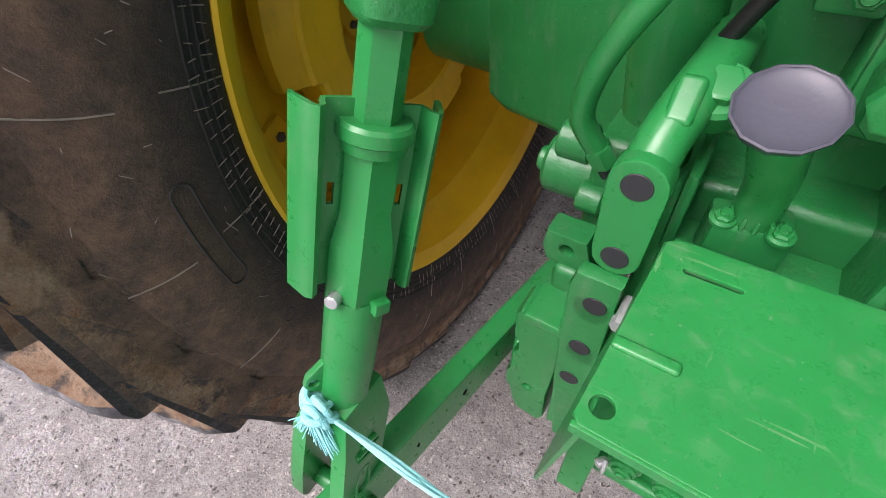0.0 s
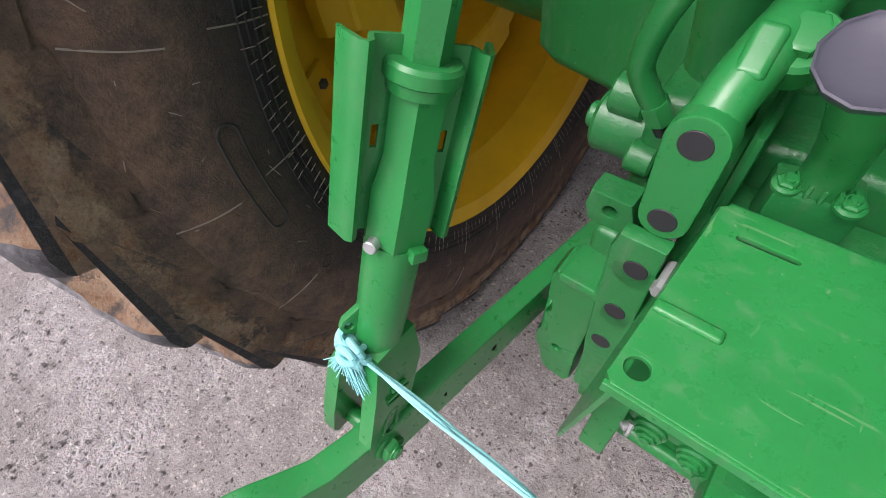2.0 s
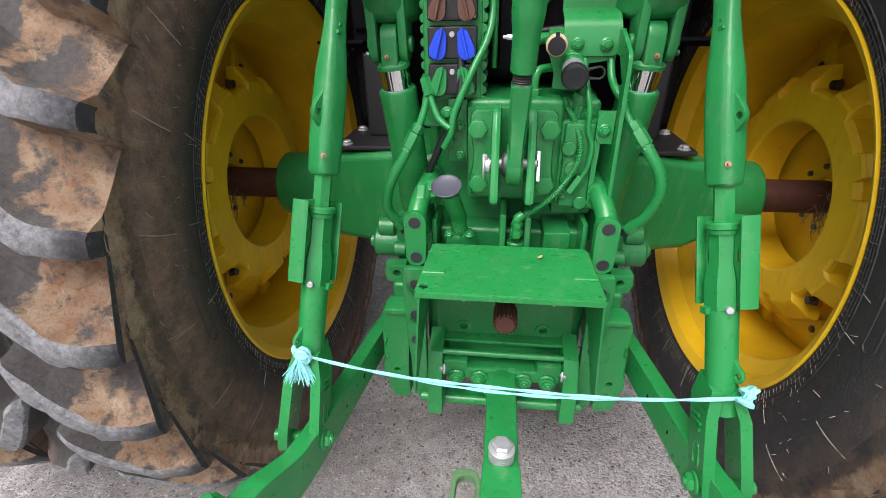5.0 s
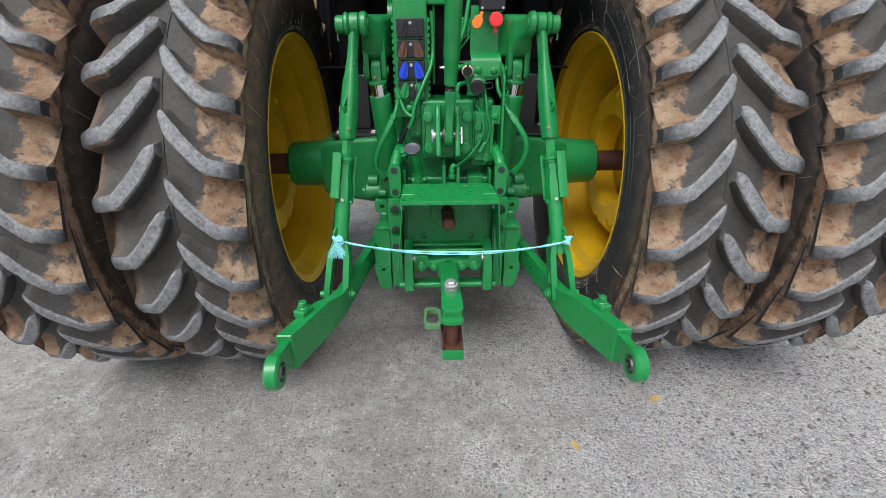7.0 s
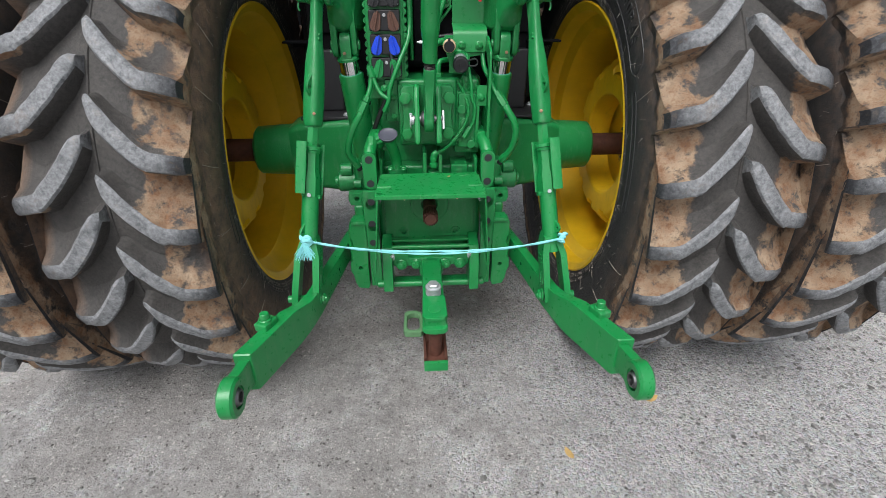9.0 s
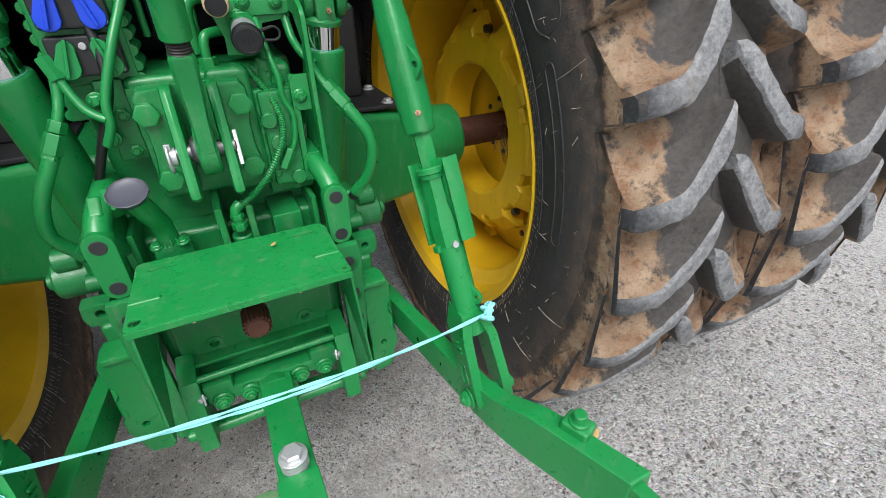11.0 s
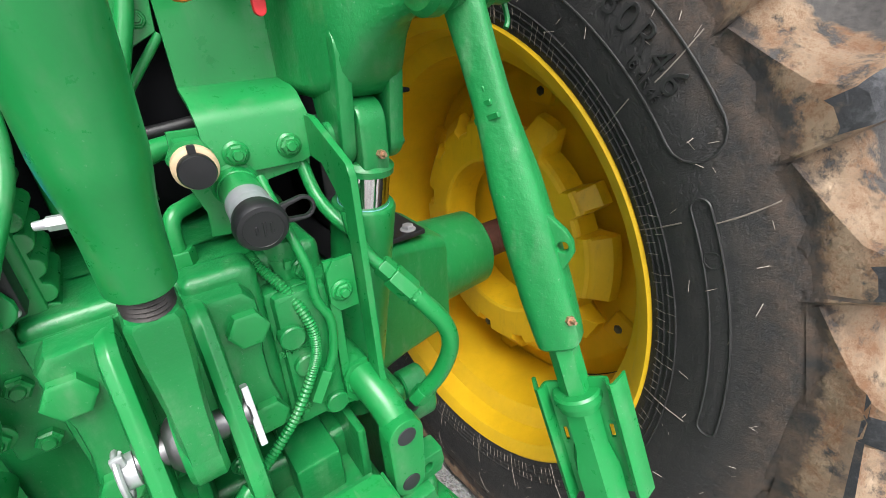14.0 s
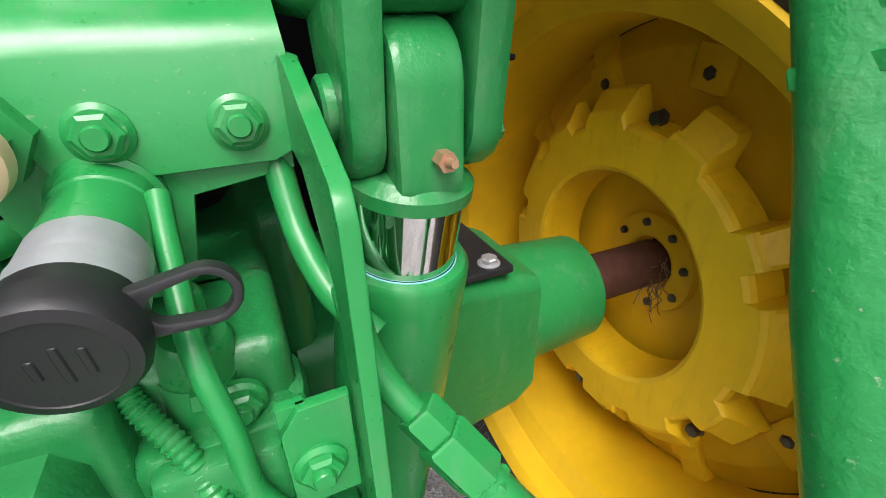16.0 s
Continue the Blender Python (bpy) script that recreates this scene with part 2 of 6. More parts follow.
PEBBLE = plain("pebble_stone", (0.30, 0.285, 0.27), 0.85, 0, 0.5, 14)


# ---------------------------------------------------------------- mesh helpers
def part(name, bm, mat, parent=None, label="", angle=38, at=None):
    me = bpy.data.meshes.new(name)
    bmesh.ops.recalc_face_normals(bm, faces=bm.faces)
    for f in bm.faces:
        f.smooth = True
    bm.to_mesh(me)
    bm.free()
    for mm in (mat if isinstance(mat, (list, tuple)) else (mat,)):
        me.materials.append(mm)
    me.set_sharp_from_angle(angle=radians(angle))
    ob = new(name, me)
    even = ob.modifiers.new("even_normals", "WEIGHTED_NORMAL")
    even.keep_sharp = True
    if at is not None:
        ob.matrix_world = at
    if parent:
        ob.parent = parent
    if label:
        ob["label"] = label
    return ob


def frame_of(p0, p1, up=(0, 0, 1)):
    z = (Vector(p1) - Vector(p0)).normalized()
    u = Vector(up)
    if abs(z.dot(u)) > 0.98:
        u = Vector((0, 1, 0))
    x = u.cross(z).normalized()
    y = z.cross(x)
    return Matrix(((x.x, y.x, z.x, p0[0]), (x.y, y.y, z.y, p0[1]), (x.z, y.z, z.z, p0[2]), (0, 0, 0, 1)))


def cyl(bm, p0, p1, r0, r1=None, seg=24, bevel=0.0, cap=True):
    """A tapered cylinder from p0 to p1 with chamfered ends."""
    r1 = r0 if r1 is None else r1
    length = (Vector(p1) - Vector(p0)).length
    prof = [(0, r0 - bevel), (bevel, r0), (length - bevel, r1), (length, r1 - bevel)] if bevel else [(0, r0), (length, r1)]
    lathe(bm, prof, frame_of(p0, p1), seg, cap)


def lathe(bm, prof, m, seg=32, cap=True, arc=None):
    """Turns (height, radius) pairs round the z axis of m."""
    rings = []
    for h, r in prof:
        rings.append([bm.verts.new(m @ Vector((r * math.cos(2 * math.pi * k / seg), r * math.sin(2 * math.pi * k / seg), h))) for k in range(seg)])
    for a, b in zip(rings, rings[1:]):
        for k in range(seg):
            bm.faces.new((a[k], a[(k + 1) % seg], b[(k + 1) % seg], b[k]))
    if cap:
        bm.faces.new(rings[0][::-1])
        bm.faces.new(rings[-1])


def tube(bm, pts, r, seg=12, smooth=5, cap=True, ridges=0.0):
    """A pipe along a smooth curve through pts."""
    P = [Vector(p) for p in pts]
    path = []
    for i in range(len(P) - 1):
        a, b, c, d = P[max(i - 1, 0)], P[i], P[i + 1], P[min(i + 2, len(P) - 1)]
        for k in range(smooth):
            t = k / smooth
            path.append(0.5 * (2 * b + (c - a) * t + (2 * a - 5 * b + 4 * c - d) * t * t + (3 * b - a - 3 * c + d) * t ** 3))
    path.append(P[-1])
    side, rings = None, []
    for i, p in enumerate(path):
        d = (path[min(i + 1, len(path) - 1)] - path[max(i - 1, 0)]).normalized()
        if side is None:
            side = d.cross(Vector((0.31, 0.2, 0.93))).normalized()
        side = (side - d * side.dot(d)).normalized()
        up = d.cross(side)
        rr = r * (1 + (ridges if i % 2 else 0))
        rings.append([bm.verts.new(p + rr * (math.cos(2 * math.pi * k / seg) * side + math.sin(2 * math.pi * k / seg) * up)) for k in range(seg)])
    for a, b in zip(rings, rings[1:]):
        for k in range(seg):
            bm.faces.new((a[k], a[(k + 1) % seg], b[(k + 1) % seg], b[k]))
    if cap:
        bm.faces.new(rings[0][::-1])
        bm.faces.new(rings[-1])


def block(bm, lo, hi, m=None, bevel=0.006, seg=2):
    """A box from lo to hi with rounded edges."""
    vs = bmesh.ops.create_cube(bm, size=1)["verts"]
    lo, hi = Vector(lo), Vector(hi)
    for v in vs:
        v.co = Vector([lo[i] + (v.co[i] + 0.5) * (hi[i] - lo[i]) for i in range(3)])
    if bevel:
        es = list({e for v in vs for e in v.link_edges})
        out = bmesh.ops.bevel(bm, geom=es, offset=bevel, segments=seg, affect="EDGES", profile=0.5)
        vs = list({v for f in out["faces"] for v in f.verts} | {v for v in vs if v.is_valid})
    if m is not None:
        bmesh.ops.transform(bm, matrix=m, verts=vs)
    return vs


def plate(bm, pts, thick, m, bevel=0.0015, holes=()):
    """A flat plate: outline pts in the xy plane of m, of that thickness along z, rounded rims; holes are outlines too."""
    tmp = bmesh.new()
    loops = []
    for loop in (pts, *holes):
        vs = [tmp.verts.new((x, y, 0)) for x, y in loop]
        loops.append([tmp.edges.new((vs[i], vs[(i + 1) % len(vs)])) for i in range(len(vs))])
    if holes:
        bmesh.ops.triangle_fill(tmp, use_beauty=True, use_dissolve=True, edges=[e for l in loops for e in l])
    else:
        tmp.faces.new(tmp.verts)
    out = bmesh.ops.extrude_face_region(tmp, geom=list(tmp.faces))
    bmesh.ops.translate(tmp, vec=(0, 0, thick), verts=[v for v in out["geom"] if isinstance(v, bmesh.types.BMVert)])
    bmesh.ops.recalc_face_normals(tmp, faces=tmp.faces)
    if bevel:
        rim = [e for e in tmp.edges if len(e.link_faces) == 2 and e.calc_face_angle(0) > 1.2 and abs(e.verts[0].co.z - e.verts[1].co.z) < 1e-6]
        bmesh.ops.bevel(tmp, geom=rim, offset=bevel, segments=2, affect="EDGES", profile=0.5)
    bmesh.ops.transform(tmp, matrix=m, verts=tmp.verts)
    me = bpy.data.meshes.new("tmp")
    tmp.to_mesh(me)
    tmp.free()
    bm.from_mesh(me)
    bpy.data.meshes.remove(me)


def ring_pts(cx, cy, r, n=16, a0=0.0, a1=360.0):
    full = abs(a1 - a0) >= 360
    return [(cx + r * math.cos(radians(a0 + (a1 - a0) * k / (n if full else n - 1))), cy + r * math.sin(radians(a0 + (a1 - a0) * k / (n if full else n - 1)))) for k in range(n)]


def slot_pts(cx, cy, length, width, turn=0.0, n=6):
    """A slot with round ends."""
    a, out = radians(turn), []
    for s, a0 in ((1, -90), (-1, 90)):
        for k in range(n):
            b = radians(a0 + 180 * k / (n - 1))
            x, y = s * (length - width) / 2 + width / 2 * math.cos(b), width / 2 * math.sin(b)
            out.append((cx + x * math.cos(a) - y * math.sin(a), cy + x * math.sin(a) + y * math.cos(a)))
    return out


def stadium(p, q, r0, r1=None, n=9):
    """The outline of a link with round ends about p and q."""
    r1 = r0 if r1 is None else r1
    a = math.degrees(math.atan2(q[1] - p[1], q[0] - p[0]))
    return ring_pts(*q, r1, n, a - 90, a + 90) + ring_pts(*p, r0, n, a + 90, a + 270)


def hexbolt(bm, p, direction, r=0.012, h=0.009, washer=True, stud=True):
    """A hexagon head with washer and a chamfered stud end."""
    d = Vector(direction).normalized()
    p = Vector(p)
    if washer:
        lathe(bm, [(-0.002, r * 1.38), (0.0018, r * 1.38), (0.0040, r * 1.12)], frame_of(p, p + d), 24)
    m = frame_of(p, p + d)
    lathe(bm, [(0.0, r * 1.08), (h * 0.8, r * 1.08), (h, r * 0.86)], m, 6)
    if stud:
        lathe(bm, [(h * 0.9, r * 0.58), (h * 1.25, r * 0.58), (h * 1.4, r * 0.48)], m, 14)


XPLANE = Matrix(((0, 0, 1, 0), (1, 0, 0, 0), (0, 1, 0, 0), (0, 0, 0, 1)))   # outline (y, z), thickness along +x
YPLANE = Matrix(((1, 0, 0, 0), (0, 0, -1, 0), (0, 1, 0, 0), (0, 0, 0, 1)))  # outline (x, z), thickness along -y


def at_x(x):
    return Matrix.Translation((x, 0, 0)) @ XPLANE


def at_y(y):
    return Matrix.Translation((0, y, 0)) @ YPLANE


def sided(bm, s):
    """Mirrors the mesh to the tractor's other side."""
    if s < 0:
        bmesh.ops.scale(bm, vec=(-1, 1, 1), verts=bm.verts)
    return bm


# ---------------------------------------------------------------- ground
def ground_sheet():
    bm = bmesh.new()
    xs = sorted({*np.linspace(-4, 4, 81).round(3), *[s * v for s in (-1, 1) for v in (5, 7, 12, 30, 90, 300, 900)]})
    ys = sorted({*np.linspace(-4, 4, 81).round(3), *[s * v for s in (-1, 1) for v in (5, 7, 12, 30, 90, 300, 900)]})
    grid = []
    for x in xs:
        col = []
        for y in ys:
            near = max(0.0, 1 - max(abs(x), abs(y)) / 5)
            z = 0.012 * near * (noise.noise((x * 1.3, y * 1.3, 0)) + 0.5 * noise.noise((x * 4, y * 4, 3)))
            col.append(bm.verts.new((x, y, z - 0.004)))
        grid.append(col)
    for a, b in zip(grid, grid[1:]):
        for k in range(len(ys) - 1):
            bm.faces.new((a[k], b[k], b[k + 1], a[k + 1]))
    return tagged(part("ground", bm, GRAVEL), "pale grey packed gravel yard with sandy patches", "ground", kind="structure")


ground_sheet()


def pebbles():
    """Loose small stones, thicker at the sides of the yard than under the machine."""
    rnd = random.Random(4)
    verts, faces = [], []
    for i in range(34000):
        x, y = rnd.uniform(-2.8, 3.2), rnd.uniform(-2.3, 1.4)
        thick = 0.42 + 0.9 * noise.noise((x * 1.1, y * 1.1, 7)) + 0.35 * noise.noise((x * 4, y * 4, 2)) + 0.5 * min(1, max(0, x - 0.4)) + 0.25 * min(1, max(0, -1.0 - y)) - 0.35 * min(1, max(0, -x + 0.1) * 3) * (y > -1.1)
        if rnd.random() > thick:
            continue
        r = 0.0020 + 0.0070 * rnd.random() ** 3
        r *= 1 + 0.45 * min(1, max(0, x - 0.6))
        if rnd.random() < 0.008:
            r = rnd.uniform(0.010, 0.016)
        a, base = rnd.uniform(0, 6.28), len(verts)
        sx, sy, sz = r * rnd.uniform(0.8, 1.4), r * rnd.uniform(0.7, 1.1), r * rnd.uniform(0.45, 0.8)
        for px, py, pz in ((1, 0, 0), (0.45, 0.85, 0.1), (-0.5, 0.8, -0.1), (-1, 0.05, 0.05), (-0.45, -0.85, 0), (0.5, -0.8, 0.1), (0.25, 0.1, 1), (-0.3, -0.1, 0.9)):
            px, py, pz = px * sx * rnd.uniform(0.85, 1.15), py * sy * rnd.uniform(0.85, 1.15), pz * sz
            verts.append((x + px * math.cos(a) - py * math.sin(a), y + px * math.sin(a) + py * math.cos(a), pz + sz * 0.15 - 0.001))
        for f in ((0, 1, 6), (1, 7, 6), (1, 2, 7), (2, 3, 7), (3, 4, 7), (4, 6, 7), (4, 5, 6), (5, 0, 6)):
            faces.append([base + k for k in f])
    me = bpy.data.meshes.new("pebbles")
    me.from_pydata(verts, [], faces)
    me.materials.append(PEBBLE)
    nt = PEBBLE.node_tree
    b = nt.nodes["Principled BSDF"]
    geo = nt.nodes.new("ShaderNodeNewGeometry")
    hue = mixc(nt, geo.outputs["Random Per Island"], (0.085, 0.080, 0.076), (0.42, 0.41, 0.395))
    nt.links.new(hue, b.inputs["Base Color"])
    tagged(new("pebbles", me), "loose grey pebbles scattered over the gravel", "gravel", kind="stuff")


pebbles()


def dead_leaf(x, y, z, size, turn, label):
    bm = bmesh.new()
    pts = [(1.0, 0), (0.55, 0.34), (0.1, 0.45), (-0.45, 0.36), (-0.8, 0.1), (-0.9, -0.12), (-0.4, -0.4), (0.2, -0.42), (0.65, -0.25)]
    top = [bm.verts.new((size * px, size * py, size * 0.25 * (px * px + py * py) * (1 if px > 0 else 0.6))) for px, py in pts]
    mid = bm.verts.new((0, 0, size * 0.05))
    for i in range(len(top)):
        bm.faces.new((mid, top[i], top[(i + 1) % len(top)]))
    out = bmesh.ops.extrude_face_region(bm, geom=list(bm.faces))
    bmesh.ops.translate(bm, vec=(0, 0, 0.0012), verts=[v for v in out["geom"] if isinstance(v, bmesh.types.BMVert)])
    return tagged(part("dry_leaf", bm, LEAF, at=pose(x, y, z, 0, 0, turn)), label, "leaf")


dead_leaf(0.96, -0.63, 0.004, 0.035, 20, "curled brown dry leaf lying on the gravel")
dead_leaf(0.515, -0.88, 0.004, 0.03, 110, "pale brown dry leaf lying on the gravel")
dead_leaf(0.069, -0.459, 0.9945, 0.008, 40, "small tan leaf scrap on the green shield")

# ---------------------------------------------------------------- the tractor
tractor = new("tractor")
tagged(tractor, "green farm tractor with yellow dual rear wheels, parked on gravel", "tractor")
AXLE_Y, AXLE_Z = 0.125, 0.931

# tyre section: (offset from the tyre's middle plane, radius)
SECTION = [(-0.200, 0.592), (-0.220, 0.616), (-0.234, 0.660), (-0.244, 0.710), (-0.247, 0.760), (-0.240, 0.820), (-0.224, 0.866), (-0.180, 0.896), (-0.09, 0.914), (0.0, 0.919)]
SECTION = SECTION + [(-x, r) for x, r in SECTION[-2::-1]]


def crown(u):
    """Radius of the carcass at the offset u from the middle plane."""
    half = SECTION[:10]
    u = -abs(u)
    for (xa, ra), (xb, rb) in zip(half[4:], half[5:]):
        if u <= xb:
            return ra + (rb - ra) * min(max((u - xa) / (xb - xa), 0), 1)
    return half[-1][1]


def tyre_mesh():
    bm = bmesh.new()
    m = Matrix.Rotation(radians(90), 4, "Y")
    lathe(bm, SECTION, m, 120, cap=False)
    lathe(bm, [(-0.005, 0.916), (-0.002, 0.9225), (0.002, 0.9225), (0.005, 0.916)], m, 120, cap=False)   # mould seam round the middle
    bear(bm)
    return bm


RIDGES = []                                                # ring meshes shared by all four tyres


def bead_ridges(w):
    if not RIDGES:
        m = Matrix.Rotation(radians(90), 4, "Y")
        for r, x, wide in ((0.628, -0.2240, 0.003), (0.640, -0.2280, 0.0025), (0.652, -0.2317, 0.0025), (0.664, -0.2352, 0.002)):
            for k in (1, -1):
                bm = bmesh.new()
                lathe(bm, [(k * (x + 0.001), r - wide), (k * (x - 0.0022), r), (k * (x + 0.001), r + wide)], m, 120, cap=False)
                ob = part("bead_ridge", bm, RUBBER, w)
                ob.modifiers.clear()
                RIDGES.append(ob.data)
        return
    for me in RIDGES:
        new("bead_ridge", me).parent = w


def bear(bm):
    """Flatten the tyre where it bears on the ground."""
    for v in bm.verts:
        low = -0.905 - v.co.z
        if low > 0:
            v.co.z = -0.905 - low * 0.30
            v.co.x *= 1 + 0.5 * low


def lug_mesh(side, k, rnd):
    """One curved tread lug, number k of 29 on its side: rounded nose, steep lower flank, long hollow ramp above."""
    bm = bmesh.new()
    t0 = radians(360 / 29 * (k + (0.5 if side > 0 else 0)) + 7.8)
    rows, steps = [], 18
    for i in range(steps + 1):
        q = i / steps                              # 0 at the shoulder, 1 at the nose by the middle plane
        u = side * (0.236 - 0.228 * q)
        bend = 0.24 * q + 0.76 * max(0.0, (q - 0.36) / 0.64) ** 1.30
        slope = 0.24 + (0.76 * 1.30 / 0.64 * ((q - 0.36) / 0.64) ** 0.30 if q > 0.36 else 0)
        th = t0 + radians(10.6) * bend
        foot = crown(u) - 0.012 if q > 0.05 else 0.850
        top = 0.955 + 0.018 * min(1, q * 2.2) + rnd.uniform(-0.002, 0.002)
        if q < 0.16:
            top -= 0.016 * (1 - q / 0.16) ** 1.3
        if q > 0.86:
            top -= 0.016 * ((q - 0.86) / 0.14) ** 2
        nose = math.sqrt(max(0.12, 1 - max(0.0, (q - 0.84) / 0.16) ** 2))
        half = 0.0225 * math.sqrt(1 + (slope * 0.75) ** 2) * nose * (0.9 if i == 0 else 1) * (1 + rnd.uniform(-0.03, 0.03))
        long = 0.142 - 0.116 * min(1, q * 1.30)
        tall = top - foot
        ring = []
        for off, rad in ((-half - 0.016, foot), (-half - 0.006, top - 0.024), (-half - 0.001, top - 0.006), (-half + 0.007, top), (half - 0.009, top + 0.001), (half + 0.002, top - 0.006),
                         (half + 0.18 * long, foot + 0.56 * tall), (half + 0.52 * long, foot + 0.30 * tall), (half + long, foot + 0.03 * tall)):
            a = th + off / 0.93
            ring.append(bm.verts.new((u, -rad * math.cos(a), rad * math.sin(a))))
        rows.append(ring)
    skirt = []                                     # rounded end that runs out into the sidewall
    for (grow, drop, out) in ((1.0, 0.062, 0.0075), (0.96, 0.022, 0.0045)):
        ring = []
        for j, v in enumerate(rows[0]):
            rad, a = math.hypot(v.co.y, v.co.z), math.atan2(v.co.z, -v.co.y)
            rad = 0.850 + (rad - 0.850) * (0.25 if drop > 0.05 else 0.80) - drop * 0.55
            mid = t0 + (a - t0) * grow
            u = wall_at(rad) - 0.004 if drop > 0.05 else 0.236 + out if rad > 0.866 else wall_at(rad) + 0.002
            ring.append(bm.verts.new((side * u, -rad * math.cos(mid), rad * math.sin(mid))))
        skirt.append(ring)
    rows = skirt + rows
    for a, b in zip(rows, rows[1:]):
        for j in range(8):
            f = bm.faces.new((a[j], a[j + 1], b[j + 1], b[j]))
            f.material_index = 2 if 0 < j < 2 else 1 if 1 < j < 5 and a is not rows[0] else 0
    bm.faces.new(rows[0])
    bm.faces.new(rows[-1][::-1]).material_index = 1
    bear(bm)
    return bm


LUGS = []                                                  # meshes shared by all four tyres


def tread_lugs(w, ground_coat):
    """All lugs of one tyre; ground_coat is the rubber between the lugs."""
    rnd = random.Random(11)
    for side in (-1, 1):
        for k in range(29):
            if len(LUGS) < 58:
                ob = part("tread_lug", lug_mesh(side, k, rnd), (RUBBER, LUGTOP, FLANK), w)
                ob.modifiers.clear()
                LUGS.append(ob.data)
            else:
                ob = new("tread_lug", LUGS[k + (29 if side > 0 else 0)])
                ob.parent = w
            if ground_coat is not RUBBER:
                ob.material_slots[0].link = "OBJECT"
                ob.material_slots[0].material = ground_coat


RIM = [(-0.222, 0.600), (-0.219, 0.606), (-0.212, 0.605), (-0.208, 0.590), (-0.205, 0.578), (-0.150, 0.566), (-0.120, 0.520), (-0.06, 0.512), (0.05, 0.512), (0.11, 0.520), (0.15, 0.566), (0.205, 0.578), (0.208, 0.590), (0.212, 0.605), (0.219, 0.606), (0.222, 0.600),
       (0.214, 0.584), (0.203, 0.570), (0.146, 0.556), (0.106, 0.510), (0.05, 0.503), (-0.06, 0.503), (-0.116, 0.511), (-0.146, 0.556), (-0.203, 0.570), (-0.214, 0.584), (-0.222, 0.600)]


def rim_mesh():
    bm = bmesh.new()
    lathe(bm, [(h, r * 1.010) for h, r in RIM], Matrix.Rotation(radians(90), 4, "Y"), 120, cap=False)
    return bm


def disc_mesh():
    """The dished centre plate with its flange ring and raised bolt pads."""
    bm = bmesh.new()
    m = Matrix.Rotation(radians(90), 4, "Y")
    lathe(bm, [(0.098, 0.062), (0.096, 0.30), (0.096, 0.335), (0.088, 0.372), (0.084, 0.385), (0.084, 0.452), (0.090, 0.460), (0.112, 0.514), (0.126, 0.514), (0.104, 0.456), (0.098, 0.39), (0.108, 0.335), (0.112, 0.30), (0.112, 0.062), (0.098, 0.062)], m, 90, cap=False)
    lathe(bm, [(0.082, 0.062), (0.078, 0.070), (0.082, 0.115), (0.097, 0.120)], m, 60, cap=False)
    return bm


def pad_mesh():
    bm = bmesh.new()
    block(bm, (-0.010, -0.040, -0.046), (0.010, 0.040, 0.036), None, 0.005)
    block(bm, (0.000, -0.030, 0.030), (0.05, 0.030, 0.085), None, 0.004)
    return bm


def hub_mesh():
    """Scalloped cast wheel weight: a thick ring whose edge is cut into lobes."""
    bm = bmesh.new()
    n, rows = 360, []
    cuts = ((24, 5.5, 0.062), (50, 12, 0.060), (84, 11, 0.060), (116, 6, 0.062), (140, 6, 0.058), (172, 7, 0.066), (203, 6, 0.060), (233, 6, 0.060), (263, 6.5, 0.064), (291, 5.5, 0.058), (321, 7.5, 0.064), (346, 6, 0.060))
    for k in range(n):
        a = 2 * math.pi * k / n
        notch = 0.0
        for c, half, deep in cuts:
            u = abs((k - c + 180) % 360 - 180) / half
            if u < 1:
                f = min(1.0, (1 - u) * 4.0)
                notch = max(notch, deep * f * f * (3 - 2 * f))
        ro = 0.390 - notch
        rf = min(0.348, ro - 0.006)
        prof = [(0.070, 0.226), (-0.030, 0.226), (-0.044, 0.231), (-0.049, 0.240), (-0.050, 0.284), (-0.050, rf - 0.012), (-0.045, rf - 0.003), (-0.036, rf + 0.002), (-0.006, ro - 0.004), (0.006, ro), (0.022, ro + 0.001), (0.026, ro - 0.012), (0.050, 0.30), (0.070, 0.28)]
        rows.append([bm.verts.new((h, -r * math.cos(a), r * math.sin(a))) for h, r in prof])
    for i in range(n):
        a, b = rows[i], rows[(i + 1) % n]
        for j in range(len(a) - 1):
            bm.faces.new((a[j], a[j + 1], b[j + 1], b[j]))
    return bm


def wheel_bolts(w, s):
    """Each wheel bolt on its own: flange pads, hub and the ones that hold the weight."""
    pad = part("bolt_pad", sided(pad_mesh(), s), YELLOW, w)
    for k in range(10):
        ob = pad if k == 0 else new("bolt_pad", pad.data)
        ob.parent = w
        ob.matrix_world = w.matrix_world @ Matrix.Rotation(-radians(36 * k + 11 - 90), 4, "X") @ Matrix.Translation((s * 0.078, 0, 0.430))
    spots = [(0.068, 0.418, 36 * k + 11, 0.0105, 0.006) for k in range(10)] + [(0.080, 0.096, 45 * k + 14, 0.0085, 0.008) for k in range(8)] + [(-0.010, 0.345, (321, 84, 203, 263)[k], 0.013, 0.022) for k in range(4)]
    shared = {}
    for h, r, deg, rad, tall in spots:
        if rad not in shared:
            bm = bmesh.new()
            lathe(bm, [(0, rad * 1.25), (0.0025, rad * 1.25), (0.0025, rad), (tall, rad), (tall + 0.001, rad * 0.8)], Matrix.Rotation(radians(-90), 4, "Y"), 6)
            ob = part("wheel_bolt", sided(bm, s), STEEL, w, "grey steel bolt")
            shared[rad] = ob.data
        else:
            ob = new("wheel_bolt", shared[rad])
            ob.parent = w
        a = radians(deg)
        ob.matrix_world = w.matrix_world @ Matrix.Translation((s * h, -r * math.cos(a), r * math.sin(a)))


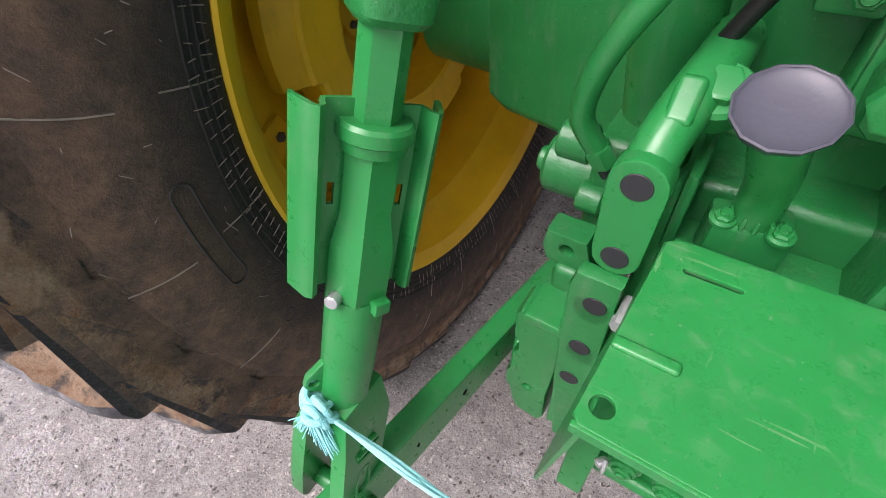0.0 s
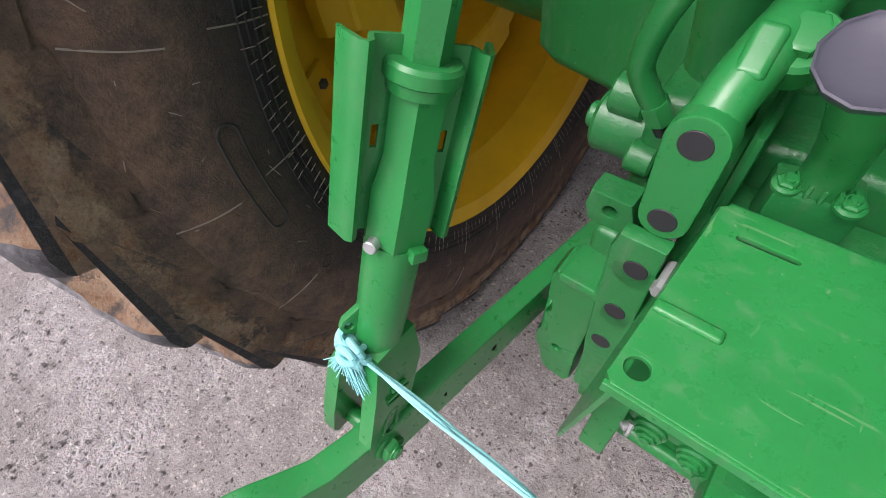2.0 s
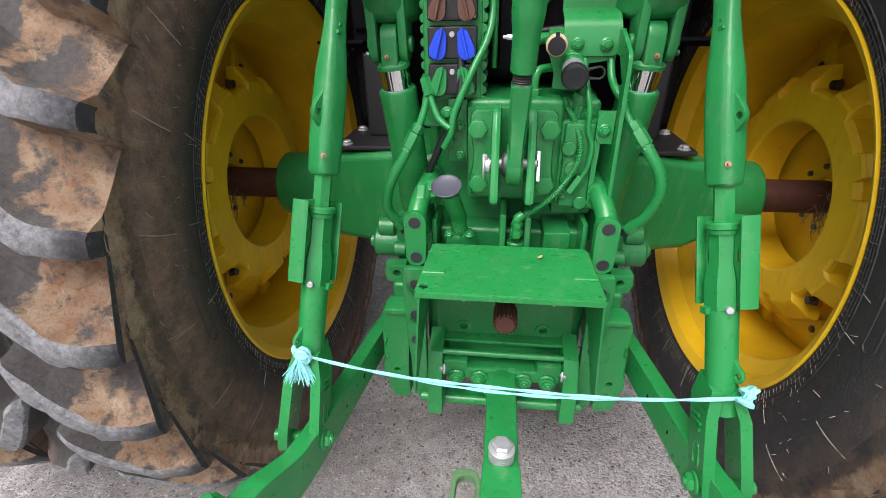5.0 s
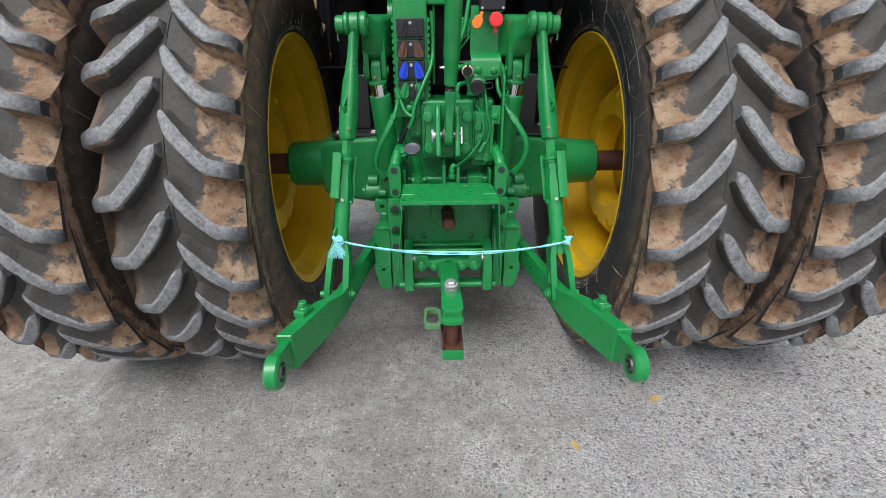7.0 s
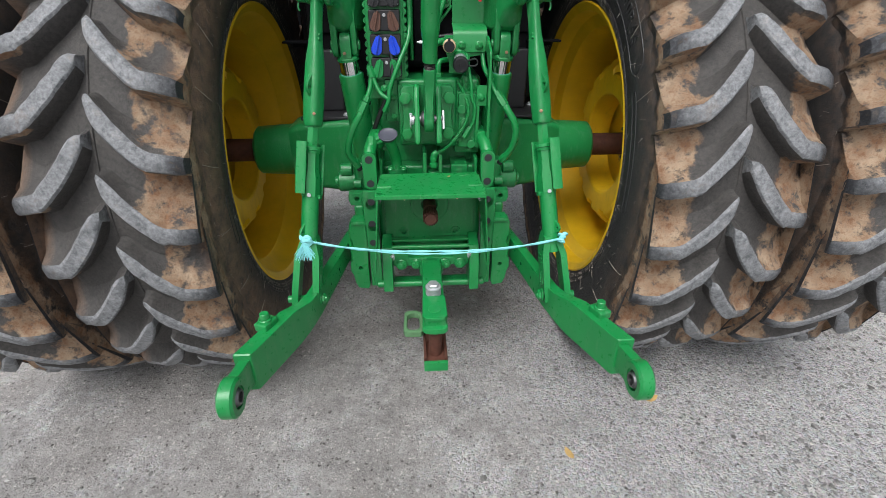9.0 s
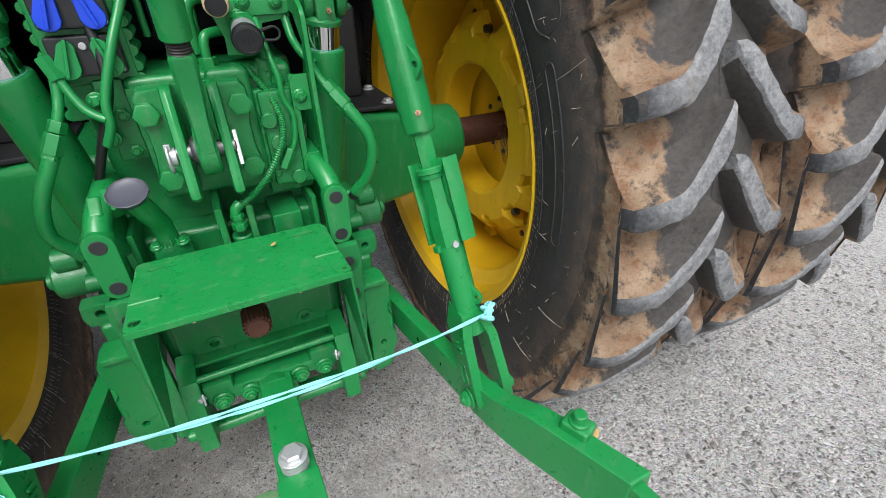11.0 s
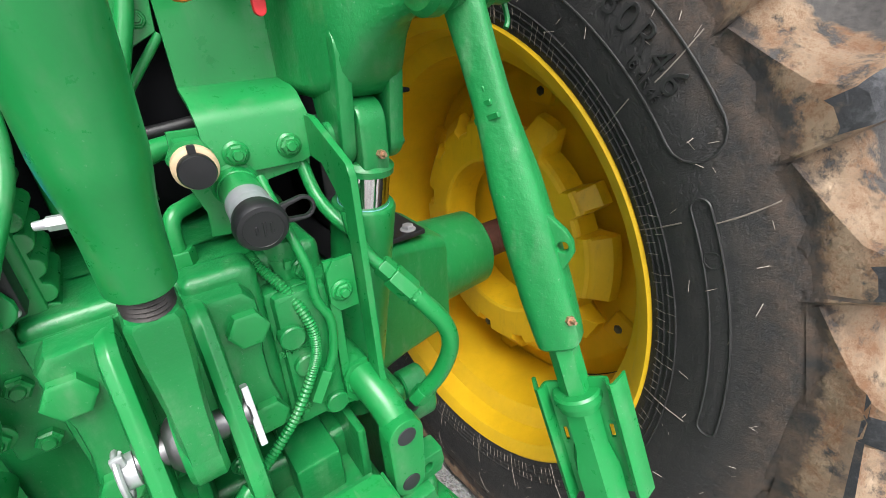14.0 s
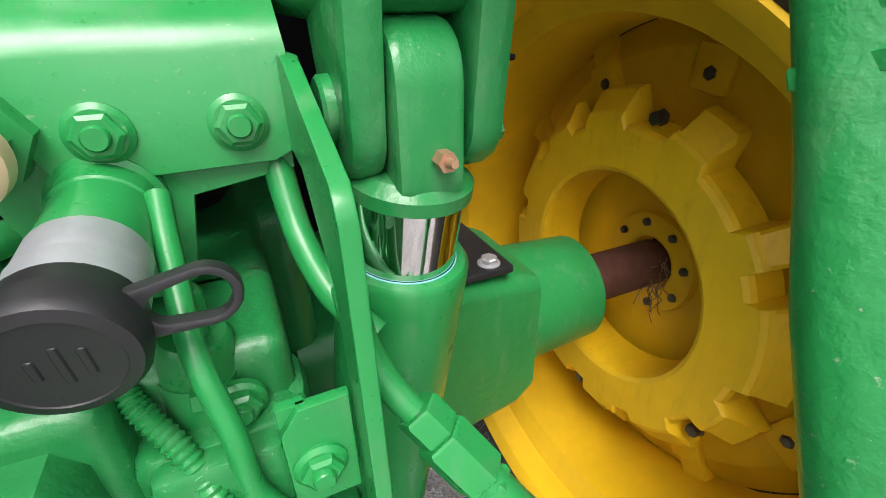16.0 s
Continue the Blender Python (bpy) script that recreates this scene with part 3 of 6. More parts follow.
def wall_at(r):
    """Half width of the tyre at the radius r."""
    for (xa, ra), (xb, rb) in zip(SECTION, SECTION[1:9]):
        if ra <= r <= rb:
            return -(xa + (xb - xa) * (r - ra) / (rb - ra))
    return 0.2


def whisker_mesh(seed):
    """Fine rubber whiskers, flash ticks at the bead and long mould seams on both sidewalls."""
    bm, hair = bmesh.new(), random.Random(seed + 9)
    for k in range(300):                                   # moulding whiskers on the sidewalls
        s, a, r = hair.choice((-1, 1)), hair.uniform(0, 2 * math.pi), hair.uniform(0.66, 0.84)
        d = Vector((s * hair.uniform(0.1, 0.6), hair.uniform(-1, 1), hair.uniform(-1, 1))).normalized() * hair.uniform(0.008, 0.022)
        p = Vector((s * (wall_at(r) - 0.001), -r * math.cos(a), r * math.sin(a)))
        cyl(bm, p, p + d, 0.0007, 0.0005, 3, cap=False)
    for s in (-1, 1):
        for k in range(240):                               # comb of flash ticks across the bead ridges
            a = 2 * math.pi * (k + hair.uniform(-0.12, 0.12)) / 240
            for r0, long in ((0.624, 0.020), (0.649, 0.015)):
                if hair.random() < (0.12 if r0 < 0.64 else 0.45):
                    continue
                p0, p1 = ((s * (wall_at(q) + 0.0026), -q * math.cos(b), q * math.sin(b)) for q, b in ((r0, a), (r0 + long * hair.uniform(0.7, 1.1), a + hair.uniform(-0.004, 0.004))))
                cyl(bm, p0, p1, 0.0009, 0.0007, 3, cap=False)
        for k in range(24):                                # long raised mould seams
            a = radians(11.5 + 15 * k + hair.uniform(-1.5, 1.5))
            for r0, r1, b in ((0.615, 0.702, 0.01), (0.750, 0.832, 0.02)):
                if hair.random() < 0.2:
                    continue
                pts = []
                for q in (0, 0.33, 0.66, 1):
                    r, t = r0 + (r1 - r0) * q, a + b * q ** 1.4
                    pts.append((s * (wall_at(r) + 0.0006), -r * math.cos(t), r * math.sin(t)))
                tube(bm, pts, 0.0012, 4, 2)
    return bm


def wheel(s, x, seed):
    at = Matrix.Translation((s * x, AXLE_Y, AXLE_Z))
    coat = CLEANER if s < 0 and x < 1 else RUBBER
    w = part("wheel", sided(disc_mesh(), s), YELLOW, tractor, "yellow steel rear wheel carrying a muddy tyre", at=at)
    for name, bm, mat, lab in (("tyre", tyre_mesh(), coat, "black tractor tyre with mud-caked chevron lugs"), ("rim", rim_mesh(), YELLOW, "yellow steel rim"),
                               ("wheel_weight", sided(hub_mesh(), s), DIRTY_YELLOW, "scalloped yellow cast wheel weight")):
        part(name, bm, mat, w, lab, 24 if name == "wheel_weight" else 38)
    hairs = part("rubber_flash", whisker_mesh(seed), WHISKER, w, "fine rubber whiskers, coloured pale for their glint")
    hairs["kind"] = "stuff"
    wheel_bolts(w, s)
    bead_ridges(w)
    tread_lugs(w, coat)
    return w


def sidewall_frame(w, s, r0, r1, a0, a1, name, mark=None):
    """Raised outline of a rounded field on the sidewall, with an optional ring mark."""
    mid, half = (r0 + r1) / 2, (r1 - r0) / 2
    pts = []
    for q in range(13):
        pts.append((r1, a0 + (a1 - a0) * q / 12))
    for q in range(1, 8):
        t = math.pi * q / 8
        pts.append((mid + half * math.cos(t), a1 + math.degrees(half * math.sin(t) / mid) * (1 if a1 > a0 else -1)))
    for q in range(13):
        pts.append((r0, a1 + (a0 - a1) * q / 12))
    for q in range(1, 8):
        t = math.pi * q / 8
        pts.append((mid - half * math.cos(t), a0 - math.degrees(half * math.sin(t) / mid) * (1 if a1 > a0 else -1)))
    pts.append(pts[0])
    bm = bmesh.new()
    tube(bm, [(-s * (wall_at(r) + 0.0006), -r * math.cos(radians(a)), r * math.sin(radians(a))) for r, a in pts], 0.0019, 6, 1, False)
    part(name, bm, RAISED, w)
    if mark:
        bm = bmesh.new()
        r, a, rad = mark
        cy, cz = -r * math.cos(radians(a)), r * math.sin(radians(a))
        tube(bm, [(-s * (wall_at(r) + 0.0006), cy + rad * math.cos(2 * math.pi * k / 20), cz + rad * math.sin(2 * math.pi * k / 20)) for k in range(21)], 0.0011, 6, 1, False)
        part("ring_mark", bm, RAISED, w)


def sidewall_text(w, s, body, radius, start, size, raise_=0.0026):
    """Raised lettering that follows the sidewall."""
    pieces = bmesh.new()
    step = 0.0
    for ch in body:
        cur = bpy.data.curves.new("letter", "FONT")
        cur.body, cur.size, cur.extrude, cur.offset = ch, size, 0.0022, -0.0006
        tmp = bpy.data.objects.new("letter", cur)
        me = bpy.data.meshes.new_from_object(tmp)
        bpy.data.objects.remove(tmp)
        wide = max((v.co.x for v in me.vertices), default=size * 0.4)
        a = radians(start) - step / radius
        # letters stand with their feet towards the hub, read from the tractor's middle
        y, z = -radius * math.cos(a), radius * math.sin(a)
        tang, out = Vector((0, math.sin(a), math.cos(a))), Vector((0, -math.cos(a), math.sin(a)))
        nrm_ = Vector((-s, 0, 0))
        if tang.cross(out).dot(nrm_) < 0:
            tang = -tang
        m = Matrix(((tang.x, out.x, nrm_.x, -s * (wall_at(radius + size * 0.3) + raise_ - 0.0016)), (tang.y, out.y, nrm_.y, y), (tang.z, out.z, nrm_.z, z), (0, 0, 0, 1)))
        me.transform(m)
        pieces.from_mesh(me)
        bpy.data.meshes.remove(me)
        step += wide + size * 0.16
    return part("lettering", pieces, RAISED, w, "raised tyre size lettering")


INNER, OUTER = 0.909, 1.50
for s in (-1, 1):
    w = wheel(s, INNER, 11 + s)
    if s > 0:
        sidewall_text(w, s, "480/80R46", 0.753, 64, 0.058)
        sidewall_text(w, s, "18.4R46", 0.732, 47, 0.021)
        sidewall_frame(w, s, 0.722, 0.806, 36, 70, "size_field")
    fr = (0.722, 0.752, 28, -1) if s > 0 else (0.708, 0.736, 4, -8)
    sidewall_frame(w, s, *fr, "code_field", ((fr[0] + fr[1]) / 2, fr[2] - 6 if s > 0 else -20, 0.0125))
    for k in range(7):                                     # worn, unreadable code
        bm = bmesh.new()
        block(bm, (-0.0012, -0.005, -0.0075), (0.0012, 0.005, 0.0075), None, 0.0008, 1)
        a, r = radians((17 if s > 0 else 3) - (2.4 if s > 0 else 1.7) * k), (fr[0] + fr[1]) / 2
        part("code_bar", bm, RAISED, w, at=w.matrix_world @ Matrix.Translation((-s * wall_at(r), -r * math.cos(a), r * math.sin(a))))
    wheel(s, OUTER, 21 + s)


def axle(s):
    bm = bmesh.new()
    body = [(0.20, 0.19, 0.170), (0.33, 0.16, 0.165), (0.45, 0.135, 0.155), (0.56, 0.128, 0.142), (0.60, 0.118, 0.125)]
    rings = []
    for x, hy, hz in body:
        ring = []
        for cy, cz, a0 in ((1, 1, 0), (-1, 1, 90), (-1, -1, 180), (1, -1, 270)):
            for k in range(4):
                a, c = radians(a0 + 30 * k), 0.028
                ring.append(bm.verts.new((x, AXLE_Y + cy * (hy - c) + c * math.cos(a), AXLE_Z + cz * (hz - c) + c * math.sin(a))))
        rings.append(ring)
    for a, b in zip(rings, rings[1:]):
        for k in range(16):
            bm.faces.new((a[k], a[(k + 1) % 16], b[(k + 1) % 16], b[k]))
    bm.faces.new(rings[0][::-1])
    bm.faces.new(rings[-1])
    cyl(bm, (0.585, AXLE_Y, AXLE_Z), (0.775, AXLE_Y, AXLE_Z), 0.118, 0.108, 40, 0.010)
    h = part("axle_housing", sided(bm, s), CAST, tractor, "green cast rear axle housing")
    bm = bmesh.new()
    cyl(bm, (0.76, AXLE_Y, AXLE_Z), (1.0, AXLE_Y, AXLE_Z), 0.052, seg=32)
    cyl(bm, (1.1, AXLE_Y, AXLE_Z), (1.56, AXLE_Y, AXLE_Z), 0.09, seg=32)
    part("axle_shaft", sided(bm, s), RUST, h, "brown rusty axle shaft")
    bm = bmesh.new()
    block(bm, (0.30, -0.004, 1.092), (0.535, 0.25, 1.106), bevel=0.004)
    block(bm, (0.36, 0.12, 1.106), (0.46, 0.22, 1.36), bevel=0.01)
    p = part("cover_plate", sided(bm, s), BLACK, h, "black steel cover plate")
    for bx, by in ((0.502, 0.018), (0.502, 0.20), (0.34, 0.03)):
        bm = bmesh.new()
        hexbolt(bm, (bx, by, 1.106), (0, 0, 1), 0.013, 0.012, True, False)
        part("plate_bolt", sided(bm, s), ZINC, h, "zinc bolt")
    # dry grass wound round the shaft
    rnd = random.Random(5)
    bm = bmesh.new()
    for k in range(14):
        y, x, z = AXLE_Y - 0.054 + rnd.uniform(-0.01, 0.02), 0.96 + rnd.uniform(-0.03, 0.02), AXLE_Z + rnd.uniform(-0.03, 0.05)
        pts = [(x, y, z)]
        for q in range(5):
            x, y, z = x + rnd.uniform(-0.012, 0.012), y + rnd.uniform(-0.014, 0.010), z - rnd.uniform(0.004, 0.030)
            pts.append((x, y, z))
        tube(bm, pts, 0.0011, 4, 2)
    part("dry_grass", sided(bm, s), plain("straw", (0.20, 0.13, 0.07), 0.8), h, "dry grass wound round the shaft")


def mount(bm, lo, hi, b=0.01, seg=2):
    block(bm, lo, hi, None, b, seg)


def rear_case():
    bm = bmesh.new()
    mount(bm, (-0.20, -0.385, 0.58), (0.20, 0.3, 0.930), 0.02, 3)
    case = part("transmission_case", bm, CAST, tractor, "green cast rear transmission case")
    bm = bmesh.new()
    mount(bm, (-0.185, -0.236, 0.92), (0.19, 0.3, 1.30), 0.02, 3)
    part("upper_case", bm, CAST, case)
    for name, lo, hi, r, seg in (("case_cover", (-0.105, -0.295, 1.060), (0.190, -0.20, 1.300), 0.012, 3), ("case_step", (-0.152, -0.286, 1.150), (-0.104, -0.20, 1.300), 0.006, 2), ("case_sill", (-0.180, -0.300, 0.92), (0.185, -0.20, 0.985), 0.014, 3)):
        bm = bmesh.new()
        mount(bm, lo, hi, r, seg)
        part(name, bm, CAST, case)
    bm = bmesh.new()
    mount(bm, (-0.23, -0.05, 0.66), (0.23, 0.3, 1.28), 0.025, 3)
    part("axle_case", bm, CAST, case)
    for x0, x1, z1, y in ((-0.185, -0.172, 1.03, -0.36), (-0.022, -0.006, 1.06, -0.385), (0.036, 0.052, 1.05, -0.378), (0.085, 0.150, 1.00, -0.345), (0.172, 0.186, 1.03, -0.36)):
        bm = bmesh.new()
        mount(bm, (x0, y, 0.915), (x1, -0.2, z1), 0.006)
        part("case_rib", bm, CAST, case)
    bm = bmesh.new()
    cyl(bm, (0.018, -0.362, 0.92), (0.018, -0.362, 0.985), 0.022, seg=24, bevel=0.003)
    part("sensor_boss", bm, CAST, case)
    for x, z, r in ((-0.150, 1.20, 0.011), (-0.150, 1.27, 0.011), (0.16, 1.27, 0.010), (0.16, 1.05, 0.011), (-0.165, 1.06, 0.012), (0.03, 1.02, 0.009)):
        bm = bmesh.new()
        hexbolt(bm, (x, -0.302, z), (0, -1, 0), r, 0.010)
        part("case_bolt", bm, GREEN, case, "green painted bolt")
    for z in (1.170, 1.238):
        bm = bmesh.new()
        hexbolt(bm, (-0.121, -0.287, z), (0, -1, 0), 0.0115, 0.010, False)
        part("case_bolt", bm, GREEN, case, "green painted bolt")
    # the heavy top-link bracket in the middle
    bm = bmesh.new()
    for k in (-1, 1):                                       # one cast pad on either side of the link
        out = [(k * x, z) for x, z in ((0.030, 1.088), (0.082, 1.088), (0.093, 1.098), (0.096, 1.125), (0.089, 1.165), (0.089, 1.205), (0.096, 1.240), (0.095, 1.274), (0.084, 1.288), (0.030, 1.290))]
        plate(bm, out if k > 0 else out[::-1], 0.046, at_y(-0.298), 0.009)
    plate(bm, [(-0.100, 1.080), (0.100, 1.080), (0.104, 1.285), (-0.104, 1.285)], 0.010, at_y(-0.292), 0.003)
    bracket = part("top_link_bracket", bm, CAST, tractor, "thick green top-link bracket")
    for x, z in ((-0.078, 1.247), (0.078, 1.247), (-0.075, 1.122), (0.075, 1.122)):
        bm = bmesh.new()
        hexbolt(bm, (x, -0.344, z), (0, -1, 0), 0.0205, 0.014, False, False)
        part("bracket_bolt", bm, GREEN, bracket, "large green hexagon bolt")
    for s in (-1, 1):
        bm = bmesh.new()
        prof = [(-0.325, 1.290), (-0.352, 1.296), (-0.376, 1.284), (-0.394, 1.240), (-0.424, 1.170), (-0.444, 1.130), (-0.444, 1.112), (-0.430, 1.102), (-0.412, 1.106), (-0.388, 1.140), (-0.360, 1.150), (-0.325, 1.120)]
        plate(bm, prof, 0.021, at_x(s * 0.0375 - 0.0105), 0.009)
        part("bracket_ear", bm, GREEN, bracket, "curved green bracket ear")
    bm = bmesh.new()
    cyl(bm, (-0.050, -0.398, 1.185), (0.052, -0.398, 1.185), 0.0150, seg=24, bevel=0.002)
    lathe(bm, [(-0.020, 0.020), (-0.014, 0.027), (0, 0.031), (0.014, 0.027), (0.020, 0.020)], frame_of((-0.004, -0.398, 1.185), (1, -0.398, 1.185)), 28)
    pin = part("hitch_pin", bm, STEEL, bracket, "grey steel hitch pin and ball")
    bm = bmesh.new()
    plate(bm, [(-0.424, 1.157), (-0.411, 1.155), (-0.384, 1.209), (-0.397, 1.214)], 0.007, at_x(0.050), 0.001)
    part("pin_lever", bm, ZINC, pin, "flat zinc lever")
    bm = bmesh.new()
    lathe(bm, [(0, 0.010), (0.002, 0.0165), (0.012, 0.0165), (0.016, 0.012), (0.017, 0.0)], frame_of((-0.047, -0.400, 1.182), (-1, -0.400, 1.182)), 24, cap=False)
    tube(bm, [Vector((-0.061, -0.400, 1.180)) + 0.0215 * Vector((0, math.cos(q), math.sin(q) * 1.15)) for q in [2 * math.pi * k / 16 + 1.2 for k in range(15)]], 0.0028, 8, 3)
    block(bm, (-0.065, -0.409, 1.194), (-0.054, -0.403, 1.208), None, 0.002)
    part("linch_pin", bm, ZINC, pin, "bright zinc linch pin")


def top_link():
    a, b = Vector((0.003, -0.398, 1.185)), Vector((0.007, -0.441, 1.360))
    d = (b - a).normalized()
    ux = Vector((1, 0, 0))
    uy = d.cross(ux).normalized()
    # flat bar that spreads into the eye
    bm = bmesh.new()
    lathe(bm, [(-0.017, 0.028), (-0.017, 0.040), (-0.012, 0.045), (0.012, 0.045), (0.017, 0.040), (0.017, 0.028)], frame_of(a, a + ux), 36, cap=False)
    rows = []
    for q, w, t in ((0.018, 0.0150, 0.0420), (0.045, 0.0150, 0.0370), (0.075, 0.0155, 0.0285), (0.105, 0.0175, 0.0220), (0.135, 0.0195, 0.0200), (0.172, 0.0200, 0.0200), (0.177, 0.0175, 0.0175)):
        c = a + d * q
        rows.append([bm.verts.new(c + ux * (i * w) + uy * (j * t)) for i, j in ((-1, -0.75), (-0.75, -1), (0.75, -1), (1, -0.75), (1, 0.75), (0.75, 1), (-0.75, 1), (-1, 0.75))])
    for p, q in zip(rows, rows[1:]):
        for k in range(8):
            bm.faces.new((p[k], p[(k + 1) % 8], q[(k + 1) % 8], q[k]))
    bm.faces.new(rows[0][::-1])
    bm.faces.new(rows[-1])
    link = part("top_link", bm, CAST, tractor, "green top link standing upright on its pin")
    bm = bmesh.new()
    prof = [(0.172, 0.0165)]
    for k in range(7):
        prof += [(0.177 + 0.0045 * k, 0.0185), (0.179 + 0.0045 * k, 0.0165)]
    lathe(bm, prof, frame_of(a, b), 20)
    part("thread", bm, plain("dark_greased_steel", (0.060, 0.055, 0.052), 0.5, 0.7, 0.5, 60), link, "dark greased thread")
    bm = bmesh.new()
    lathe(bm, [(0.198, 0.018), (0.198, 0.0222), (0.200, 0.0238), (0.240, 0.0240), (0.262, 0.0248), (0.285, 0.0278), (0.300, 0.0292), (0.62, 0.0295), (0.70, 0.027), (0.80, 0.024)], frame_of(a, b), 40)
    part("turnbuckle_tube", bm, GREEN, link)
    bm = bmesh.new()
    q = a + d * 0.258 + Vector((-0.0235, 0.004, 0))
    cyl(bm, q, q + Vector((-0.010, 0.002, 0)), 0.0048, seg=6)
    cyl(bm, q + Vector((-0.009, 0.002, 0)), q + Vector((-0.017, 0.003, 0)), 0.0035, 0.0028, 10)
    part("grease_nipple", bm, ZINC, link, "zinc grease nipple")


def lift_rod(s):
    top, bot = Vector((0.330, -0.398, 1.576)), Vector((0.424, -0.731, 0.652))
    if s < 0:
        bot = Vector((0.432, -0.708, 0.652))
    d = (bot - top).normalized()
    z_at = lambda z: top + d * ((z - top.z) / d.z)
    side = Vector((0.49, -0.87, 0.0))
    side = (side - d * side.dot(d)).normalized()           # towards the rear wing
    nrm = d.cross(side)

    def ring_part(bm, rows, close=True):
        rings = [[bm.verts.new(c + side * (a * w) + nrm * (b * h)) for a, b in shape] for c, w, h, shape in rows]
        n = len(rings[0])
        for p, q in zip(rings, rings[1:]):
            for k in range(n):
                bm.faces.new((p[k], p[(k + 1) % n], q[(k + 1) % n], q[k]))
        bm.faces.new(rings[0][::-1])
        bm.faces.new(rings[-1])

    octa = [(math.cos(radians(22.5 + 15 * k)), math.sin(radians(22.5 + 15 * k))) for k in range(24)]
    sq = []
    for a, b in octa:
        f = 1 / (abs(a) ** 4 + abs(b) ** 4) ** 0.25
        sq.append((a * f, b * f))
    bm = bmesh.new()
    ring_part(bm, [(z_at(z), w, h, sq) for z, w, h in ((1.56, 0.020, 0.0135), (1.50, 0.019, 0.0135), (1.46, 0.019, 0.015), (1.425, 0.021, 0.019), (1.38, 0.0255, 0.0245), (1.32, 0.0275, 0.0270), (1.26, 0.0275, 0.0275), (1.212, 0.0255, 0.0265), (1.201, 0.0245, 0.0255), (1.196, 0.020, 0.020))])
    e = frame_of(top - Vector((0.020, 0, 0)), top + Vector((1, 0, 0)))
    lathe(bm, [(0.003, 0.020), (0.003, 0.032), (0.007, 0.037), (0.033, 0.037), (0.037, 0.032), (0.037, 0.020)], e, 32, cap=False)
    rod = part("lift_rod", sided(bm, s), CAST, tractor, "green cast lift rod with a guide sleeve")
    bm = bmesh.new()
    lp = z_at(1.305)
    m = Matrix(((side.x, -d.x, nrm.x, lp.x), (side.y, -d.y, nrm.y, lp.y), (side.z, -d.z, nrm.z, lp.z), (0, 0, 0, 1))) @ Matrix.Translation((0, 0, 0.001))
    plate(bm, [(0.020, 0.046), (0.026, 0.040), (0.041, 0.016), (0.0445, 0.004), (0.043, -0.008), (0.036, -0.016), (0.026, -0.026), (0.020, -0.030)], 0.012, m, 0.0022, [ring_pts(0.033, 0.001, 0.0058, 12)])
    part("lug_loop", sided(bm, s), CAST, rod)
    bm = bmesh.new()
    np_ = z_at(1.232) + side * 0.018 + nrm * 0.018
    w = (side * 0.7 + nrm * 0.7).normalized()
    cyl(bm, np_, np_ + w * 0.010, 0.0055, seg=6)
    cyl(bm, np_ + w * 0.010, np_ + w * 0.018, 0.0028, 0.002, 10)
    part("grease_nipple", sided(bm, s), plain("brassy_nipple", (0.42, 0.24, 0.15), 0.4, 0.6), rod, "coppery grease nipple")
    face = (nrm * 0.93 - side * 0.36).normalized()
    run = d.cross(face).normalized()
    for dz, wide in ((1.470, 0.006), (1.457, 0.010), (1.444, 0.016), (1.418, 0.004)):
        bm = bmesh.new()
        c = z_at(dz) + face * (0.0128 if dz > 1.465 else 0.0140 if dz > 1.45 else 0.0157 if dz > 1.43 else 0.0182)
        m = Matrix(((run.x, -d.x, face.x, c.x), (run.y, -d.y, face.y, c.y), (run.z, -d.z, face.z, c.z), (0, 0, 0, 1)))
        block(bm, (-wide, -0.0032, -0.004), (wide, 0.0032, 0.0014), m, 0.0008, 1)
        part("casting_mark", sided(bm, s), CAST, rod)
    # hexagon, collar and guide sleeve
    bm = bmesh.new()
    lathe(bm, [(0, 0.0178), (0.064, 0.0178)], frame_of(z_at(1.197), z_at(1.13)), 6)
    lathe(bm, [(0, 0.0145), (0.006, 0.0145)], frame_of(z_at(1.20), z_at(1.14)), 18)
    part("hex_shaft", sided(bm, s), GREEN, rod)
    bm = bmesh.new()
    c0 = z_at(1.138)
    lathe(bm, [(0, 0.016), (0, 0.0265), (0.003, 0.029), (0.012, 0.029), (0.014, 0.026), (0.022, 0.025)], frame_of(c0, c0 + d), 36)
    part("collar", sided(bm, s), GREEN, rod)
    bm = bmesh.new()
    hexa = [(math.cos(radians(60 * k + 10)), math.sin(radians(60 * k + 10))) for k in range(6)]
    ring_part(bm, [(z_at(z), w, w, hexa) for z, w in ((1.130, 0.0225), (1.068, 0.0225), (1.040, 0.0295), (0.990, 0.0295), (0.986, 0.028))])
    for k in (-1, 1):                                       # the folded guide wings, each with a slot
        mid = [(0.016, -0.003), (0.0265, -0.003), (0.0320, -0.003), (0.0375, -0.002), (0.0395, 0.003), (0.0405, 0.010), (0.0440, 0.0135), (0.0475, 0.011), (0.0510, 0.003), (0.0565, -0.010), (0.0555, -0.013)]
        if k < 0:
            mid = [(a * 0.94, b) for a, b in mid]
        zt, zb = (1.150, 0.997) if k > 0 else (1.146, 0.990)
        zs = (zt, 0.55 * zt + 0.45 * zb + 0.009, 0.55 * zt + 0.45 * zb - 0.009, zb)
        offs = []
        for i, (a, b) in enumerate(mid):
            (xa, ya), (xb, yb) = mid[max(i - 1, 0)], mid[min(i + 1, len(mid) - 1)]
            ln = math.hypot(xb - xa, yb - ya)
            offs.append((-(yb - ya) / ln * 0.0019, (xb - xa) / ln * 0.0019))
